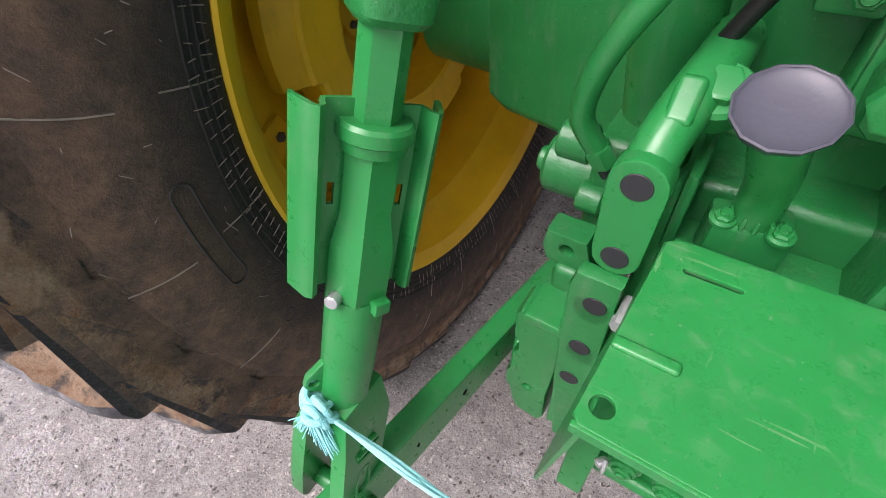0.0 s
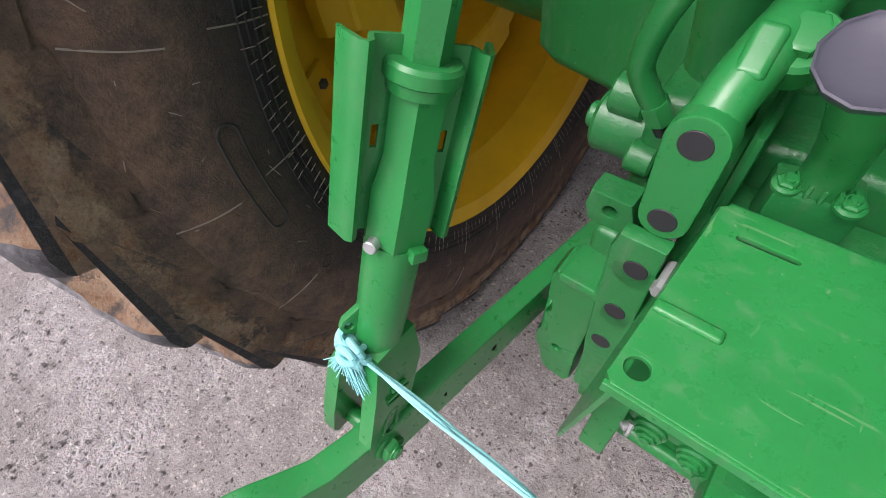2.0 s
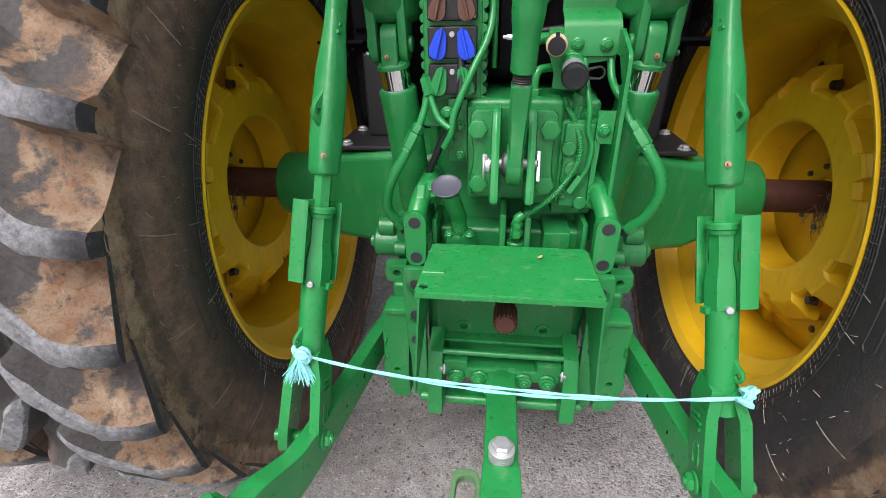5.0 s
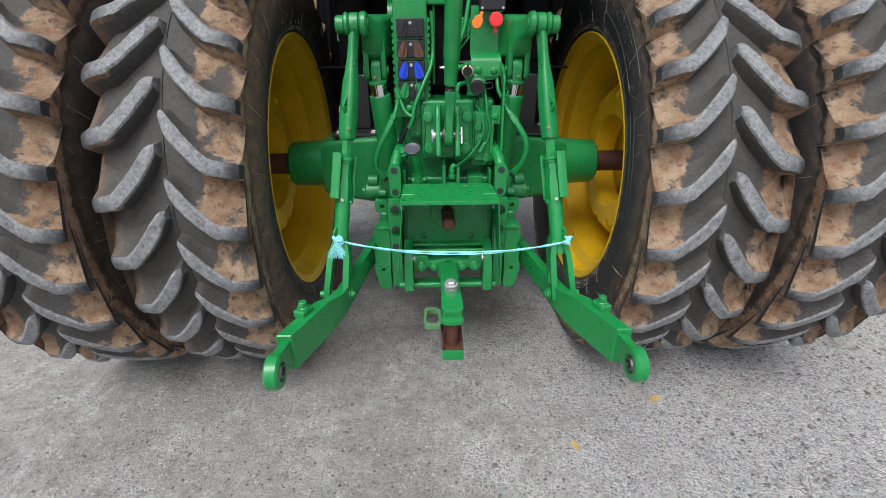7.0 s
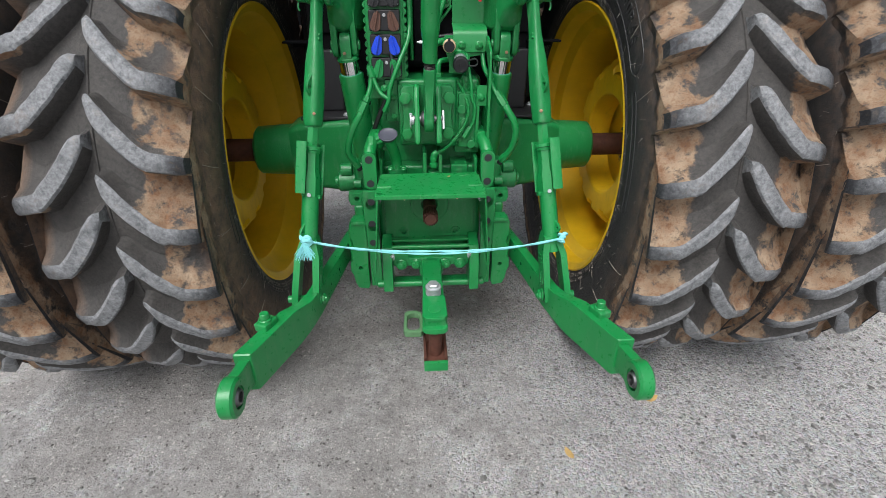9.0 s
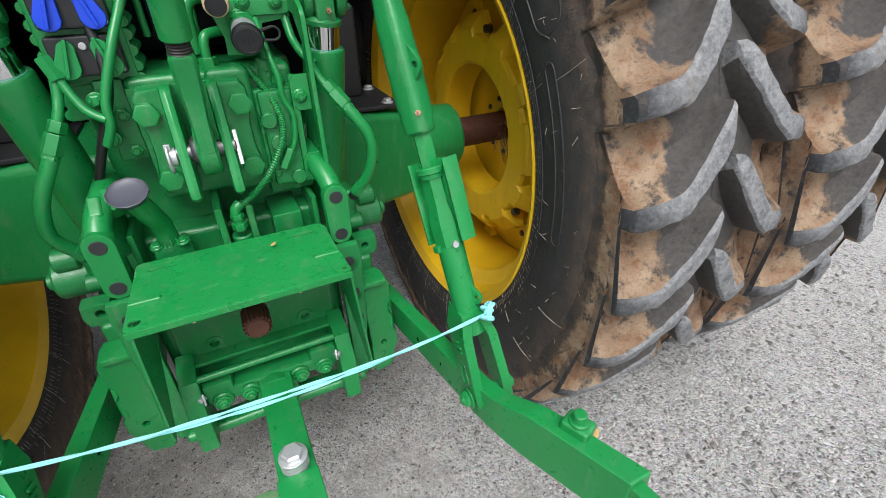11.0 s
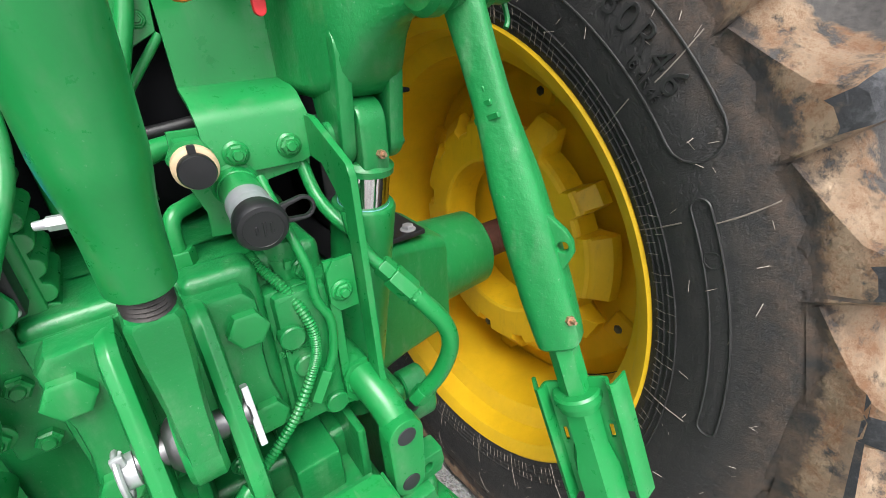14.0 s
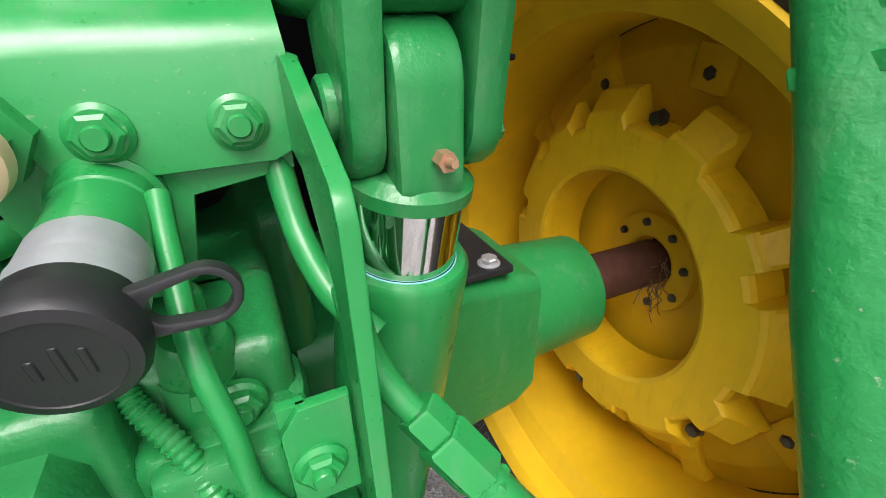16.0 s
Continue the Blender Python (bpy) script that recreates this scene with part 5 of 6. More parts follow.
def drawbar():
    bm = bmesh.new()
    bar_part(bm, [((0, -0.25, 0.628), 0.036, 0.024), ((0, -0.60, 0.640), 0.036, 0.024), ((0, -0.72, 0.646), 0.036, 0.024), ((0, -0.86, 0.648), 0.036, 0.024), ((0, -0.868, 0.648), 0.033, 0.020)], 0.006)
    db = part("drawbar", bm, GREEN, tractor, "green drawbar with a clevis and rusty jaw")
    bm = bmesh.new()
    plate(bm, [(-0.038, -0.752), (0.038, -0.752), (0.040, -0.860), (0.030, -0.872), (0.0, -0.876), (-0.030, -0.872), (-0.040, -0.860)], 0.014, pose(0, 0, 0.668), 0.003)
    part("clevis_plate", bm, GREEN, db, "green top plate of the clevis")
    bm = bmesh.new()
    plate(bm, [(-0.038, -0.74), (0.038, -0.74), (0.041, -0.872), (0.030, -0.884), (0.0, -0.888), (-0.030, -0.884), (-0.041, -0.872)], 0.022, pose(0, 0, 0.626), 0.004)
    part("clevis_lip", bm, GREEN, db)
    bm = bmesh.new()
    block(bm, (-0.036, -0.903, 0.500), (0.036, -0.72, 0.522), None, 0.004)
    for s in (-1, 1):
        block(bm, (s * 0.034 - 0.005, -0.893, 0.518), (s * 0.034 + 0.005, -0.74, 0.536), None, 0.003)
    block(bm, (-0.030, -0.80, 0.515), (0.030, -0.72, 0.630), None, 0.004)
    part("lower_jaw", bm, RUST, db, "brown rusty lower jaw")
    bm = bmesh.new()
    cyl(bm, (0, -0.850, 0.521), (0, -0.850, 0.628), 0.021, seg=28, bevel=0.002)
    part("jaw_pin", bm, RUST, db, "rusty drawbar pin")
    bm = bmesh.new()
    block(bm, (-0.0385, -0.912, 0.496), (0.0385, -0.9015, 0.533), None, 0.002)
    part("jaw_edge", bm, GREEN, db, "green painted jaw edge")
    bm = bmesh.new()
    lathe(bm, [(0, 0.0205), (0.003, 0.0205), (0.004, 0.019), (0.004, 0.0)], frame_of((0, -0.828, 0.681), (0, -0.828, 1)), 32, cap=False)
    part("clevis_pin", bm, GREEN, db, "round green pin head")
    bm = bmesh.new()
    p = Vector((0, -0.728, 0.672))
    for k in range(4):
        lathe(bm, [(0.003 + 0.006 * k, 0.020), (0.004 + 0.006 * k, 0.0262), (0.007 + 0.006 * k, 0.0262), (0.008 + 0.006 * k, 0.020)], frame_of(p, p + Vector((0, 0, 1))), 28)
    hexbolt(bm, p + Vector((0, 0, 0.030)), (0, 0, 1), 0.0195, 0.016, True, False)
    part("drawbar_bolt", bm, ZINC, db, "bright zinc bolt with spring washers")
    bm = bmesh.new()
    outer = [(-0.036, -0.80), (-0.036, -0.722), (-0.046, -0.700), (-0.062, -0.690), (-0.092, -0.692), (-0.103, -0.702), (-0.105, -0.800), (-0.098, -0.812), (-0.045, -0.814)]
    plate(bm, outer, 0.024, pose(0, 0.0, 0.556), 0.005, [stadium((-0.071, -0.778), (-0.071, -0.728), 0.0215, 0.0205, 8)])
    part("chain_loop", bm, plain("worn_green_steel", (0.09, 0.20, 0.09), 0.55, 0, 0.4, 50), db, "worn green safety-chain loop")


def sway_side(s):
    """The dotted link, the pin plate below it and the sway block on one side."""
    bm = bmesh.new()
    m = at_y(-0.392)
    plate(bm, stadium((0.215, 0.959), (0.215, 1.049), 0.0245, 0.0265), 0.030, m, 0.003)
    # round arm that runs forward and up to its eye
    tube(bm, [(0.215, -0.402, 1.048), (0.212, -0.378, 1.072), (0.204, -0.345, 1.094), (0.197, -0.300, 1.106), (0.193, -0.250, 1.110)], 0.0228, 20, 6)
    if s < 0:                                               # a pad and a bolted eye on this side only
        block(bm, (-0.012, -0.022, -0.004), (0.012, 0.022, 0.008), Matrix.Translation((0.207, -0.366, 1.101)) @ pose(0, 0, 0, 38, 0, 0), 0.006, 3)
        eye = frame_of((0.187, -0.336, 1.098), (0.187, -0.366, 1.148))
        lathe(bm, [(-0.020, 0.026), (0.006, 0.0275), (0.010, 0.024)], eye, 28)
        hexbolt(bm, eye @ Vector((0, 0, 0.010)), (0, -0.030, 0.050), 0.0165, 0.010, False, False)
    link = part("stabilizer_link", sided(bm, s), GREEN, tractor, "green stabilizer link with dark pin caps")
    for x, z, y in ((0.215, 1.049, -0.4225), (0.215, 0.959, -0.4225), (0.217, 0.893, -0.4385), (0.220, 0.804, -0.4385), (0.222, 0.722, -0.4385)):
        bm = bmesh.new()
        r = 0.0140 if z > 0.9 else 0.0132
        cyl(bm, (x, y + 0.004, z), (x, y - 0.0008, z), r, seg=28, bevel=0.0006)
        part("pin_cap", sided(bm, s), DOT, link, "dull dark pin cap")
    bm = bmesh.new()
    plate(bm, [(0.196, 0.935), (0.244, 0.935), (0.250, 0.91), (0.243, 0.70), (0.225, 0.52), (0.196, 0.52)], 0.022, at_y(-0.416), 0.004)
    cyl(bm, (0.218, -0.438, 0.884), (0.218, -0.40, 0.884), 0.024, seg=24, bevel=0.002)
    cyl(bm, (0.217, -0.438, 0.792), (0.217, -0.40, 0.792), 0.022, seg=24, bevel=0.002)
    part("pin_plate", sided(bm, s), CAST, link, "green cast pin plate")
    bm = bmesh.new()
    cyl(bm, (0.187, -0.46, 0.905), (0.187, -0.448, 0.905), 0.009, seg=6)
    cyl(bm, (0.187, -0.449, 0.905), (0.187, -0.42, 0.905), 0.007, seg=14)
    part("zinc_bolt", sided(bm, s), ZINC, link, "bright zinc bolt")
    # upper lug with a square hole, waist and the sway block
    bm = bmesh.new()
    plate(bm, [(0.250, 0.842), (0.305, 0.850), (0.312, 0.872), (0.308, 0.900), (0.256, 0.900), (0.247, 0.87)], 0.040, at_y(-0.325), 0.005, [ring_pts(0.279, 0.876, 0.0085, 12)])
    block(bm, (0.252, -0.375, 0.800), (0.292, -0.30, 0.852), None, 0.012, 3)
    cyl(bm, (0.262, -0.30, 0.915), (0.295, -0.30, 0.915), 0.020, seg=20, bevel=0.003)
    cyl(bm, (0.30, -0.25, 0.955), (0.345, -0.25, 0.955), 0.026, seg=24, bevel=0.003)
    cyl(bm, (0.27, -0.24, 0.905), (0.36, -0.24, 0.905), 0.042, seg=28, bevel=0.006)
    cyl(bm, (0.35, -0.24, 0.905), (0.375, -0.24, 0.905), 0.018, seg=20, bevel=0.003)
    block(bm, (0.24, -0.30, 0.60), (0.29, -0.16, 1.0), None, 0.015, 3)
    lug = part("sway_bracket", sided(bm, s), CAST, tractor, "green cast sway bracket")
    bm = bmesh.new()
    prof = [(0.248, 0.795), (0.306, 0.803), (0.313, 0.790), (0.314, 0.735), (0.306, 0.722), (0.305, 0.700), (0.313, 0.688), (0.314, 0.640), (0.322, 0.622), (0.323, 0.585), (0.314, 0.566), (0.309, 0.530), (0.298, 0.505), (0.256, 0.498), (0.248, 0.52), (0.250, 0.60), (0.244, 0.70)]
    plate(bm, prof, 0.055, at_y(-0.370), 0.006, [ring_pts(0.283, 0.600, 0.007, 10)])
    block(bm, (0.244, -0.434, 0.795), (0.300, -0.37, 0.812), None, 0.005)
    block(bm, (0.236, -0.436, 0.796), (0.250, -0.40, 0.842), None, 0.004)
    part("sway_block", sided(bm, s), GREEN, lug, "green two-piece sway block")
    bm = bmesh.new()
    block(bm, (0.228, -0.420, 0.51), (0.243, -0.36, 0.79), None, 0.004)
    part("wear_plate", sided(bm, s), GREEN, lug)


pto_shield()
drawbar_support()
drawbar()
for s in (-1, 1):
    sway_side(s)


# ---------------------------------------------------------------- filler, hoses, pipes
def filler():
    bm = bmesh.new()
    tube(bm, [(-0.118, -0.335, 0.965), (-0.121, -0.347, 1.03), (-0.130, -0.378, 1.080), (-0.142, -0.402, 1.126)], 0.0205, 24, 4)
    f = part("filler_neck", bm, GREEN, tractor, "green oil filler neck")
    bm = bmesh.new()
    block(bm, (-0.036, -0.022, -0.055), (0.036, 0.022, 0.006), pose(-0.118, -0.338, 0.985, 0, 0, 12), 0.006)
    part("flange", bm, CAST, f)
    for k in range(5):
        bm = bmesh.new()
        block(bm, (-0.002, -0.010, -0.006), (0.002, 0.006, 0.009), pose(-0.138 + 0.011 * k, -0.352, 0.994, 0, 0, 12), 0.001, 1)
        part("flange_tooth", bm, GREEN, f)
    bm = bmesh.new()
    m = frame_of((-0.1420, -0.402, 1.124), (-0.1420 - 0.02, -0.402 - 0.30, 1.124 + 0.62))
    lathe(bm, [(-0.004, 0.020), (0, 0.029), (0.010, 0.0345), (0.0135, 0.0350), (0.0145, 0.0335), (0.0138, 0.0325)], m, 12, cap=False)
    lathe(bm, [(0.0138, 0.0326), (0.0112, 0.0300), (0.0090, 0.0200), (0.0084, 0.0100), (0.0082, 0.0)], m, 48, cap=False)
    part("filler_cap", bm, GREYCAP, f, "grey-violet twelve-sided plastic filler cap")
    for x, y in ((-0.142, -0.345), (-0.094, -0.345)):
        bm = bmesh.new()
        hexbolt(bm, (x, y - 0.01, 0.992), (0, -0.2, 1), 0.009, 0.008)
        part("flange_bolt", bm, GREEN, f)


def pipe(name, pts, r, mat, label, seg=12, smooth=6, ridges=0.0, nuts=()):
    bm = bmesh.new()
    tube(bm, pts, r, seg, smooth, True, ridges)
    p = part(name, bm, mat, tractor, label)
    for a, b, rr in nuts:
        bm = bmesh.new()
        lathe(bm, [(0, rr * 0.9), (0.002, rr), ((Vector(b) - Vector(a)).length - 0.002, rr), ((Vector(b) - Vector(a)).length, rr * 0.9)], frame_of(a, b), 6)
        part("hose_nut", bm, mat if mat is not HOSE else GREEN, p)
    return p


def hoses():
    for s in (-1, 1):
        q = lambda pts: [(s * x, y, z) for x, y, z in pts]
        run, stub = [(0.262, -0.356, 1.238), (0.285, -0.375, 1.205), (0.309, -0.386, 1.165), (0.318, -0.384, 1.120), (0.308, -0.368, 1.065), (0.285, -0.350, 1.025)], [(0.222, -0.318, 1.335), (0.226, -0.322, 1.300), (0.238, -0.334, 1.270), (0.256, -0.350, 1.248)]
        if s < 0:                                           # the hose on this side hangs closer in
            run, stub = [(0.226, -0.335, 1.220), (0.246, -0.345, 1.183), (0.270, -0.352, 1.142), (0.288, -0.352, 1.098), (0.294, -0.346, 1.050), (0.272, -0.335, 1.008)], [(0.192, -0.300, 1.330), (0.198, -0.312, 1.290), (0.206, -0.324, 1.262), (0.219, -0.333, 1.233)]
        pts = q(run)
        first, last = Vector(pts[0]), Vector(pts[-1])
        lead, tail = (Vector(pts[1]) - first).normalized(), (last - Vector(pts[-2])).normalized()
        pipe("lift_hose", pts, 0.0125, GREEN, "thick green hydraulic hose", 16, 8, 0, [(first - lead * 0.013, first + lead * 0.024, 0.0165), (first + lead * 0.027, first + lead * 0.034, 0.0145), (last - tail * 0.010, last + tail * 0.016, 0.0150)])
        pipe("hose_stub", q(stub), 0.0085, GREEN, "thin green steel pipe", 12, 5, 0, [(Vector(q(stub)[-1]) - lead * 0.020, Vector(q(stub)[-1]), 0.0140)])
        pipe("hose_end", [last, last + tail * 0.030], 0.0110, HOSE, "black hose end", 12, 2)
    pipe("black_hose", [(-0.235, -0.275, 1.03), (-0.205, -0.290, 1.11), (-0.170, -0.305, 1.19), (-0.128, -0.315, 1.28), (-0.118, -0.305, 1.34), (-0.122, -0.29, 1.40)], 0.0085, HOSE, "black rubber hose", 12)
    pipe("long_green_pipe", [(-0.060, -0.240, 1.62), (-0.055, -0.245, 1.50), (-0.062, -0.275, 1.43), (-0.095, -0.315, 1.36), (-0.130, -0.335, 1.28), (-0.138, -0.340, 1.235), (-0.155, -0.335, 1.20)], 0.0080, GREEN, "long bent green pipe")
    pipe("short_green_pipe", [(-0.195, -0.300, 1.335), (-0.182, -0.315, 1.295), (-0.165, -0.330, 1.262), (-0.140, -0.340, 1.245)], 0.0078, GREEN, "bent green pipe", nuts=[((-0.2, -0.298, 1.345), (-0.188, -0.31, 1.31), 0.013)])
    pipe("corrugated_hose", [(0.108, -0.285, 1.300), (0.114, -0.300, 1.287), (0.133, -0.320, 1.256), (0.146, -0.340, 1.214), (0.145, -0.346, 1.180), (0.133, -0.346, 1.148), (0.100, -0.352, 1.100), (0.062, -0.358, 1.066), (0.028, -0.372, 1.050)], 0.0056, GREEN, "green corrugated cable sleeve", 12, 21, 0.26)
    pipe("brake_pipe", [(0.146, -0.262, 1.378), (0.147, -0.285, 1.358), (0.150, -0.322, 1.325), (0.157, -0.337, 1.284), (0.159, -0.338, 1.244), (0.171, -0.339, 1.212), (0.170, -0.339, 1.180), (0.165, -0.339, 1.155), (0.151, -0.339, 1.128)], 0.0060, GREEN, "thin green brake pipe", nuts=[((0.156, -0.339, 1.140), (0.134, -0.341, 1.102), 0.0115)])
    pipe("elbow_pipe", [(0.044, -0.258, 1.295), (0.044, -0.258, 1.335), (0.050, -0.252, 1.354), (0.066, -0.240, 1.358), (0.085, -0.222, 1.358)], 0.0092, GREEN, "green elbow pipe", nuts=[((0.044, -0.258, 1.288), (0.044, -0.258, 1.318), 0.0165), ((0.044, -0.258, 1.276), (0.044, -0.258, 1.287), 0.0150)])
    pipe("upper_elbow", [(0.030, -0.215, 1.320), (0.028, -0.218, 1.385), (0.040, -0.212, 1.412), (0.075, -0.200, 1.418)], 0.0125, GREEN, "thick green elbow pipe")
    pipe("black_conduit", [(0.000, -0.120, 1.400), (0.030, -0.138, 1.408), (0.070, -0.140, 1.425), (0.110, -0.130, 1.430)], 0.006, HOSE, "black corrugated conduit", 12, 14, 0.15)
    pipe("sensor_plug", [(0.018, -0.382, 1.020), (0.018, -0.384, 1.050), (0.030, -0.380, 1.060)], 0.0105, GREEN, "green sensor plug", nuts=[((0.018, -0.380, 1.005), (0.018, -0.383, 1.022), 0.0150), ((0.018, -0.383, 1.030), (0.018, -0.384, 1.042), 0.0135)])
    pipe("inner_pipe", [(0.205, -0.225, 1.40), (0.207, -0.245, 1.360), (0.210, -0.262, 1.336), (0.219, -0.290, 1.314), (0.236, -0.31, 1.295)], 0.0085, GREEN, "bent green pipe")


filler()
hoses()


# ---------------------------------------------------------------- right valve cover, bracket bar, sockets
def valve_side():
    bm = bmesh.new()
    block(bm, (0.030, -0.318, 1.06), (0.108, -0.27, 1.305), None, 0.012, 3)
    cover = part("brake_valve_cover", bm, CAST, tractor, "green cast valve cover")
    for lo, hi, r in (((0.104, -0.318, 1.06), (0.190, -0.27, 1.262), 0.010), ((0.112, -0.330, 1.06), (0.178, -0.30, 1.258), 0.008)):
        bm = bmesh.new()
        block(bm, lo, hi, None, r, 2)
        part("cover_panel", bm, CAST, cover)
    for x, z in ((0.124, 1.202), (0.134, 1.155), (0.162, 1.075)):
        bm = bmesh.new()
        cyl(bm, (x, -0.338, z), (x, -0.32, z), 0.016, seg=24, bevel=0.002)
        part("bore_plug", bm, CAST, cover)
    text = bpy.data.curves.new("lettering", "FONT")
    text.body, text.size, text.extrude, text.align_x = "BRAKE", 0.013, 0.0008, "CENTER"
    ob = bpy.data.objects.new("lettering", text)
    me = bpy.data.meshes.new_from_object(ob)
    bpy.data.objects.remove(ob)
    me.materials.append(GREEN)
    ob = new("lettering", me)
    ob.matrix_world = pose(0.124, -0.3312, 1.178, 90, 0, 0)
    ob.parent = cover
    for x, z in ((0.119, 1.090), (0.150, 1.125)):
        bm = bmesh.new()
        hexbolt(bm, (x, -0.331, z), (0, -1, 0), 0.007, 0.006)
        part("cover_screw", bm, GREEN, cover)
    # upright bracket bar with two feet
    bm = bmesh.new()
    prof = [(-0.215, 1.437), (-0.262, 1.438), (-0.276, 1.432), (-0.350, 1.400), (-0.358, 1.385), (-0.366, 1.10), (-0.362, 1.060), (-0.345, 1.048), (-0.336, 1.08), (-0.330, 1.340), (-0.280, 1.385), (-0.215, 1.39)]
    plate(bm, prof, 0.009, at_x(0.214), 0.0015)
    bar = part("bracket_bar", bm, GREEN, tractor, "flat green upright bracket bar")
    for z0, z1, zb in ((1.215, 1.285, 1.244), (1.062, 1.125, 1.092)):
        bm = bmesh.new()
        plate(bm, [(0.176, z0 + 0.014), (0.186, z0), (0.212, z0), (0.212, z1), (0.186, z1), (0.176, z1 - 0.014)], 0.008, at_y(-0.330), 0.0015)
        part("bar_foot", bm, GREEN, bar)
        bm = bmesh.new()
        hexbolt(bm, (0.192, -0.338, zb), (0, -1, 0), 0.0105, 0.009)
        part("foot_bolt", bm, GREEN, bar, "green flange bolt")
    bm = bmesh.new()
    plate(bm, [(0.176, 1.062), (0.186, 1.062), (0.190, 1.285), (0.176, 1.285)], 0.007, at_y(-0.327), 0.001)
    part("foot_web", bm, GREEN, bar)
    # folded cover sheet and the socket plate under it
    bm = bmesh.new()
    m = at_y(-0.236)
    plate(bm, [(0.068, 1.440), (0.066, 1.405), (0.085, 1.345), (0.083, 1.315), (0.130, 1.310), (0.150, 1.318), (0.160, 1.368), (0.215, 1.376), (0.215, 1.440)], 0.006, m, 0.0015)
    sock = part("socket_plate", bm, GREEN, tractor, "green socket mounting plate")
    bm = bmesh.new()
    prof = [(-0.243, 1.382), (-0.249, 1.384), (-0.249, 1.440), (-0.225, 1.462), (-0.186, 1.476), (-0.180, 1.640), (-0.174, 1.640), (-0.180, 1.472), (-0.221, 1.456), (-0.243, 1.437)]
    rows = []
    for x, cut in ((0.098, 0.020), (0.106, 0.003), (0.120, 0.0), (0.205, 0.0), (0.214, 0.004), (0.219, 0.012)):
        rows.append([bm.verts.new((x, y, z + (cut if z < 1.4 else 0))) for y, z in prof])
    n = len(prof)
    for a, b in zip(rows, rows[1:]):
        for k in range(n):
            bm.faces.new((a[k], a[(k + 1) % n], b[(k + 1) % n], b[k]))
    bm.faces.new(rows[0])
    bm.faces.new(rows[-1][::-1])
    sheet = part("cover_sheet", bm, GREEN, tractor, "folded green cover sheet with two flange bolts", angle=50)
    bm = bmesh.new()
    hexbolt(bm, (0.129, -0.249, 1.407), (0, -1, 0), 0.0108, 0.009)
    part("cover_bolt", bm, GREEN, sheet, "green flange bolt")
    bm = bmesh.new()
    hexbolt(bm, (0.190, -0.249, 1.406), (0, -1, 0), 0.0108, 0.009)
    part("cover_bolt", bm, GREEN, sheet, "green flange bolt")
    # round trailer socket
    a, b = Vector((0.122, -0.242, 1.372)), Vector((0.116, -0.365, 1.351))
    d = (b - a).normalized()
    bm = bmesh.new()
    lathe(bm, [(-0.004, 0.027), (0.004, 0.027), (0.006, 0.0238), (0.018, 0.0238), (0.019, 0.0226), (0.062, 0.0226)], frame_of(a, b), 32)
    part("socket_body", bm, GREEN, sock, "green round socket body")
    bm = bmesh.new()
    lathe(bm, [(0.052, 0.0226), (0.054, 0.0236), (0.068, 0.0238), (0.070, 0.0228), (0.073, 0.0228), (0.075, 0.0244), (0.086, 0.0244), (0.088, 0.023)], frame_of(a, b), 32)
    part("socket_ring", bm, plain("dusty_zinc", (0.36, 0.38, 0.40), 0.45, 0.5, 0.4, 25), sock, "dusty zinc ring")
    bm = bmesh.new()
    lathe(bm, [(0.086, 0.0242), (0.088, 0.0250), (0.097, 0.0256), (0.099, 0.0275), (0.108, 0.0275), (0.112, 0.0250), (0.1132, 0.0205), (0.1126, 0.0200), (0.1126, 0.0)], frame_of(a, b), 40, cap=False)
    e = a + d * 0.101
    loop = stadium((0.024, 0.004), (0.047, 0.006), 0.011, 0.0135, 10)
    gap = stadium((0.034, 0.005), (0.047, 0.006), 0.0070, 0.0092, 10)
    plate(bm, loop, 0.008, Matrix.Translation(e + Vector((0, 0.006, 0))) @ YPLANE, 0.002, [gap])
    cap = part("rubber_cap", bm, BLACK, sock, "black rubber socket cap with a finger loop")
    for row, wide in ((-0.008, 0.006), (0.002, 0.011), (0.011, 0.008)):  # worn moulded words
        bm = bmesh.new()
        block(bm, (row * 0.8 - 0.0016, -wide * 0.8, 0.111), (row * 0.8 + 0.0016, wide * 0.8, 0.1134), frame_of(a, b), 0.0006, 1)
        part("moulded_mark", bm, BLACK, cap)
    # smaller plug with a pale ring
    a, b = Vector((0.084, -0.245, 1.412)), Vector((0.080, -0.306, 1.406))
    bm = bmesh.new()
    lathe(bm, [(-0.004, 0.024), (0.012, 0.024), (0.014, 0.017), (0.034, 0.017)], frame_of(a, b), 6)
    part("coupler_body", bm, GREEN, sock)
    bm = bmesh.new()
    lathe(bm, [(0.028, 0.0205), (0.030, 0.0225), (0.040, 0.0225), (0.043, 0.0200), (0.044, 0.017)], frame_of(a, b), 32)
    part("pale_ring", bm, BEIGE, sock, "beige rubber ring")
    bm = bmesh.new()
    lathe(bm, [(0.042, 0.0178), (0.051, 0.0185), (0.054, 0.017), (0.055, 0.0)], frame_of(a, b), 28, cap=False)
    block(bm, (-0.004, 0.010, 0.043), (0.004, 0.027, 0.048), frame_of(a, b), 0.002)
    part("plug_cap", bm, BLACK, sock, "black plug cap")
    sw = frame_of((0.140, -0.284, 1.262), (0.150, -0.290, 1.345))
    bm = bmesh.new()
    lathe(bm, [(-0.012, 0.020), (0, 0.0205), (0.022, 0.0200), (0.022, 0.0185), (0.026, 0.0185), (0.026, 0.0195), (0.046, 0.0190), (0.050, 0.016), (0.050, 0.008), (0.074, 0.0075), (0.078, 0.005)], sw, 28)
    body = part("pressure_switch", bm, GREEN, sock, "green pressure switch in a band clamp")
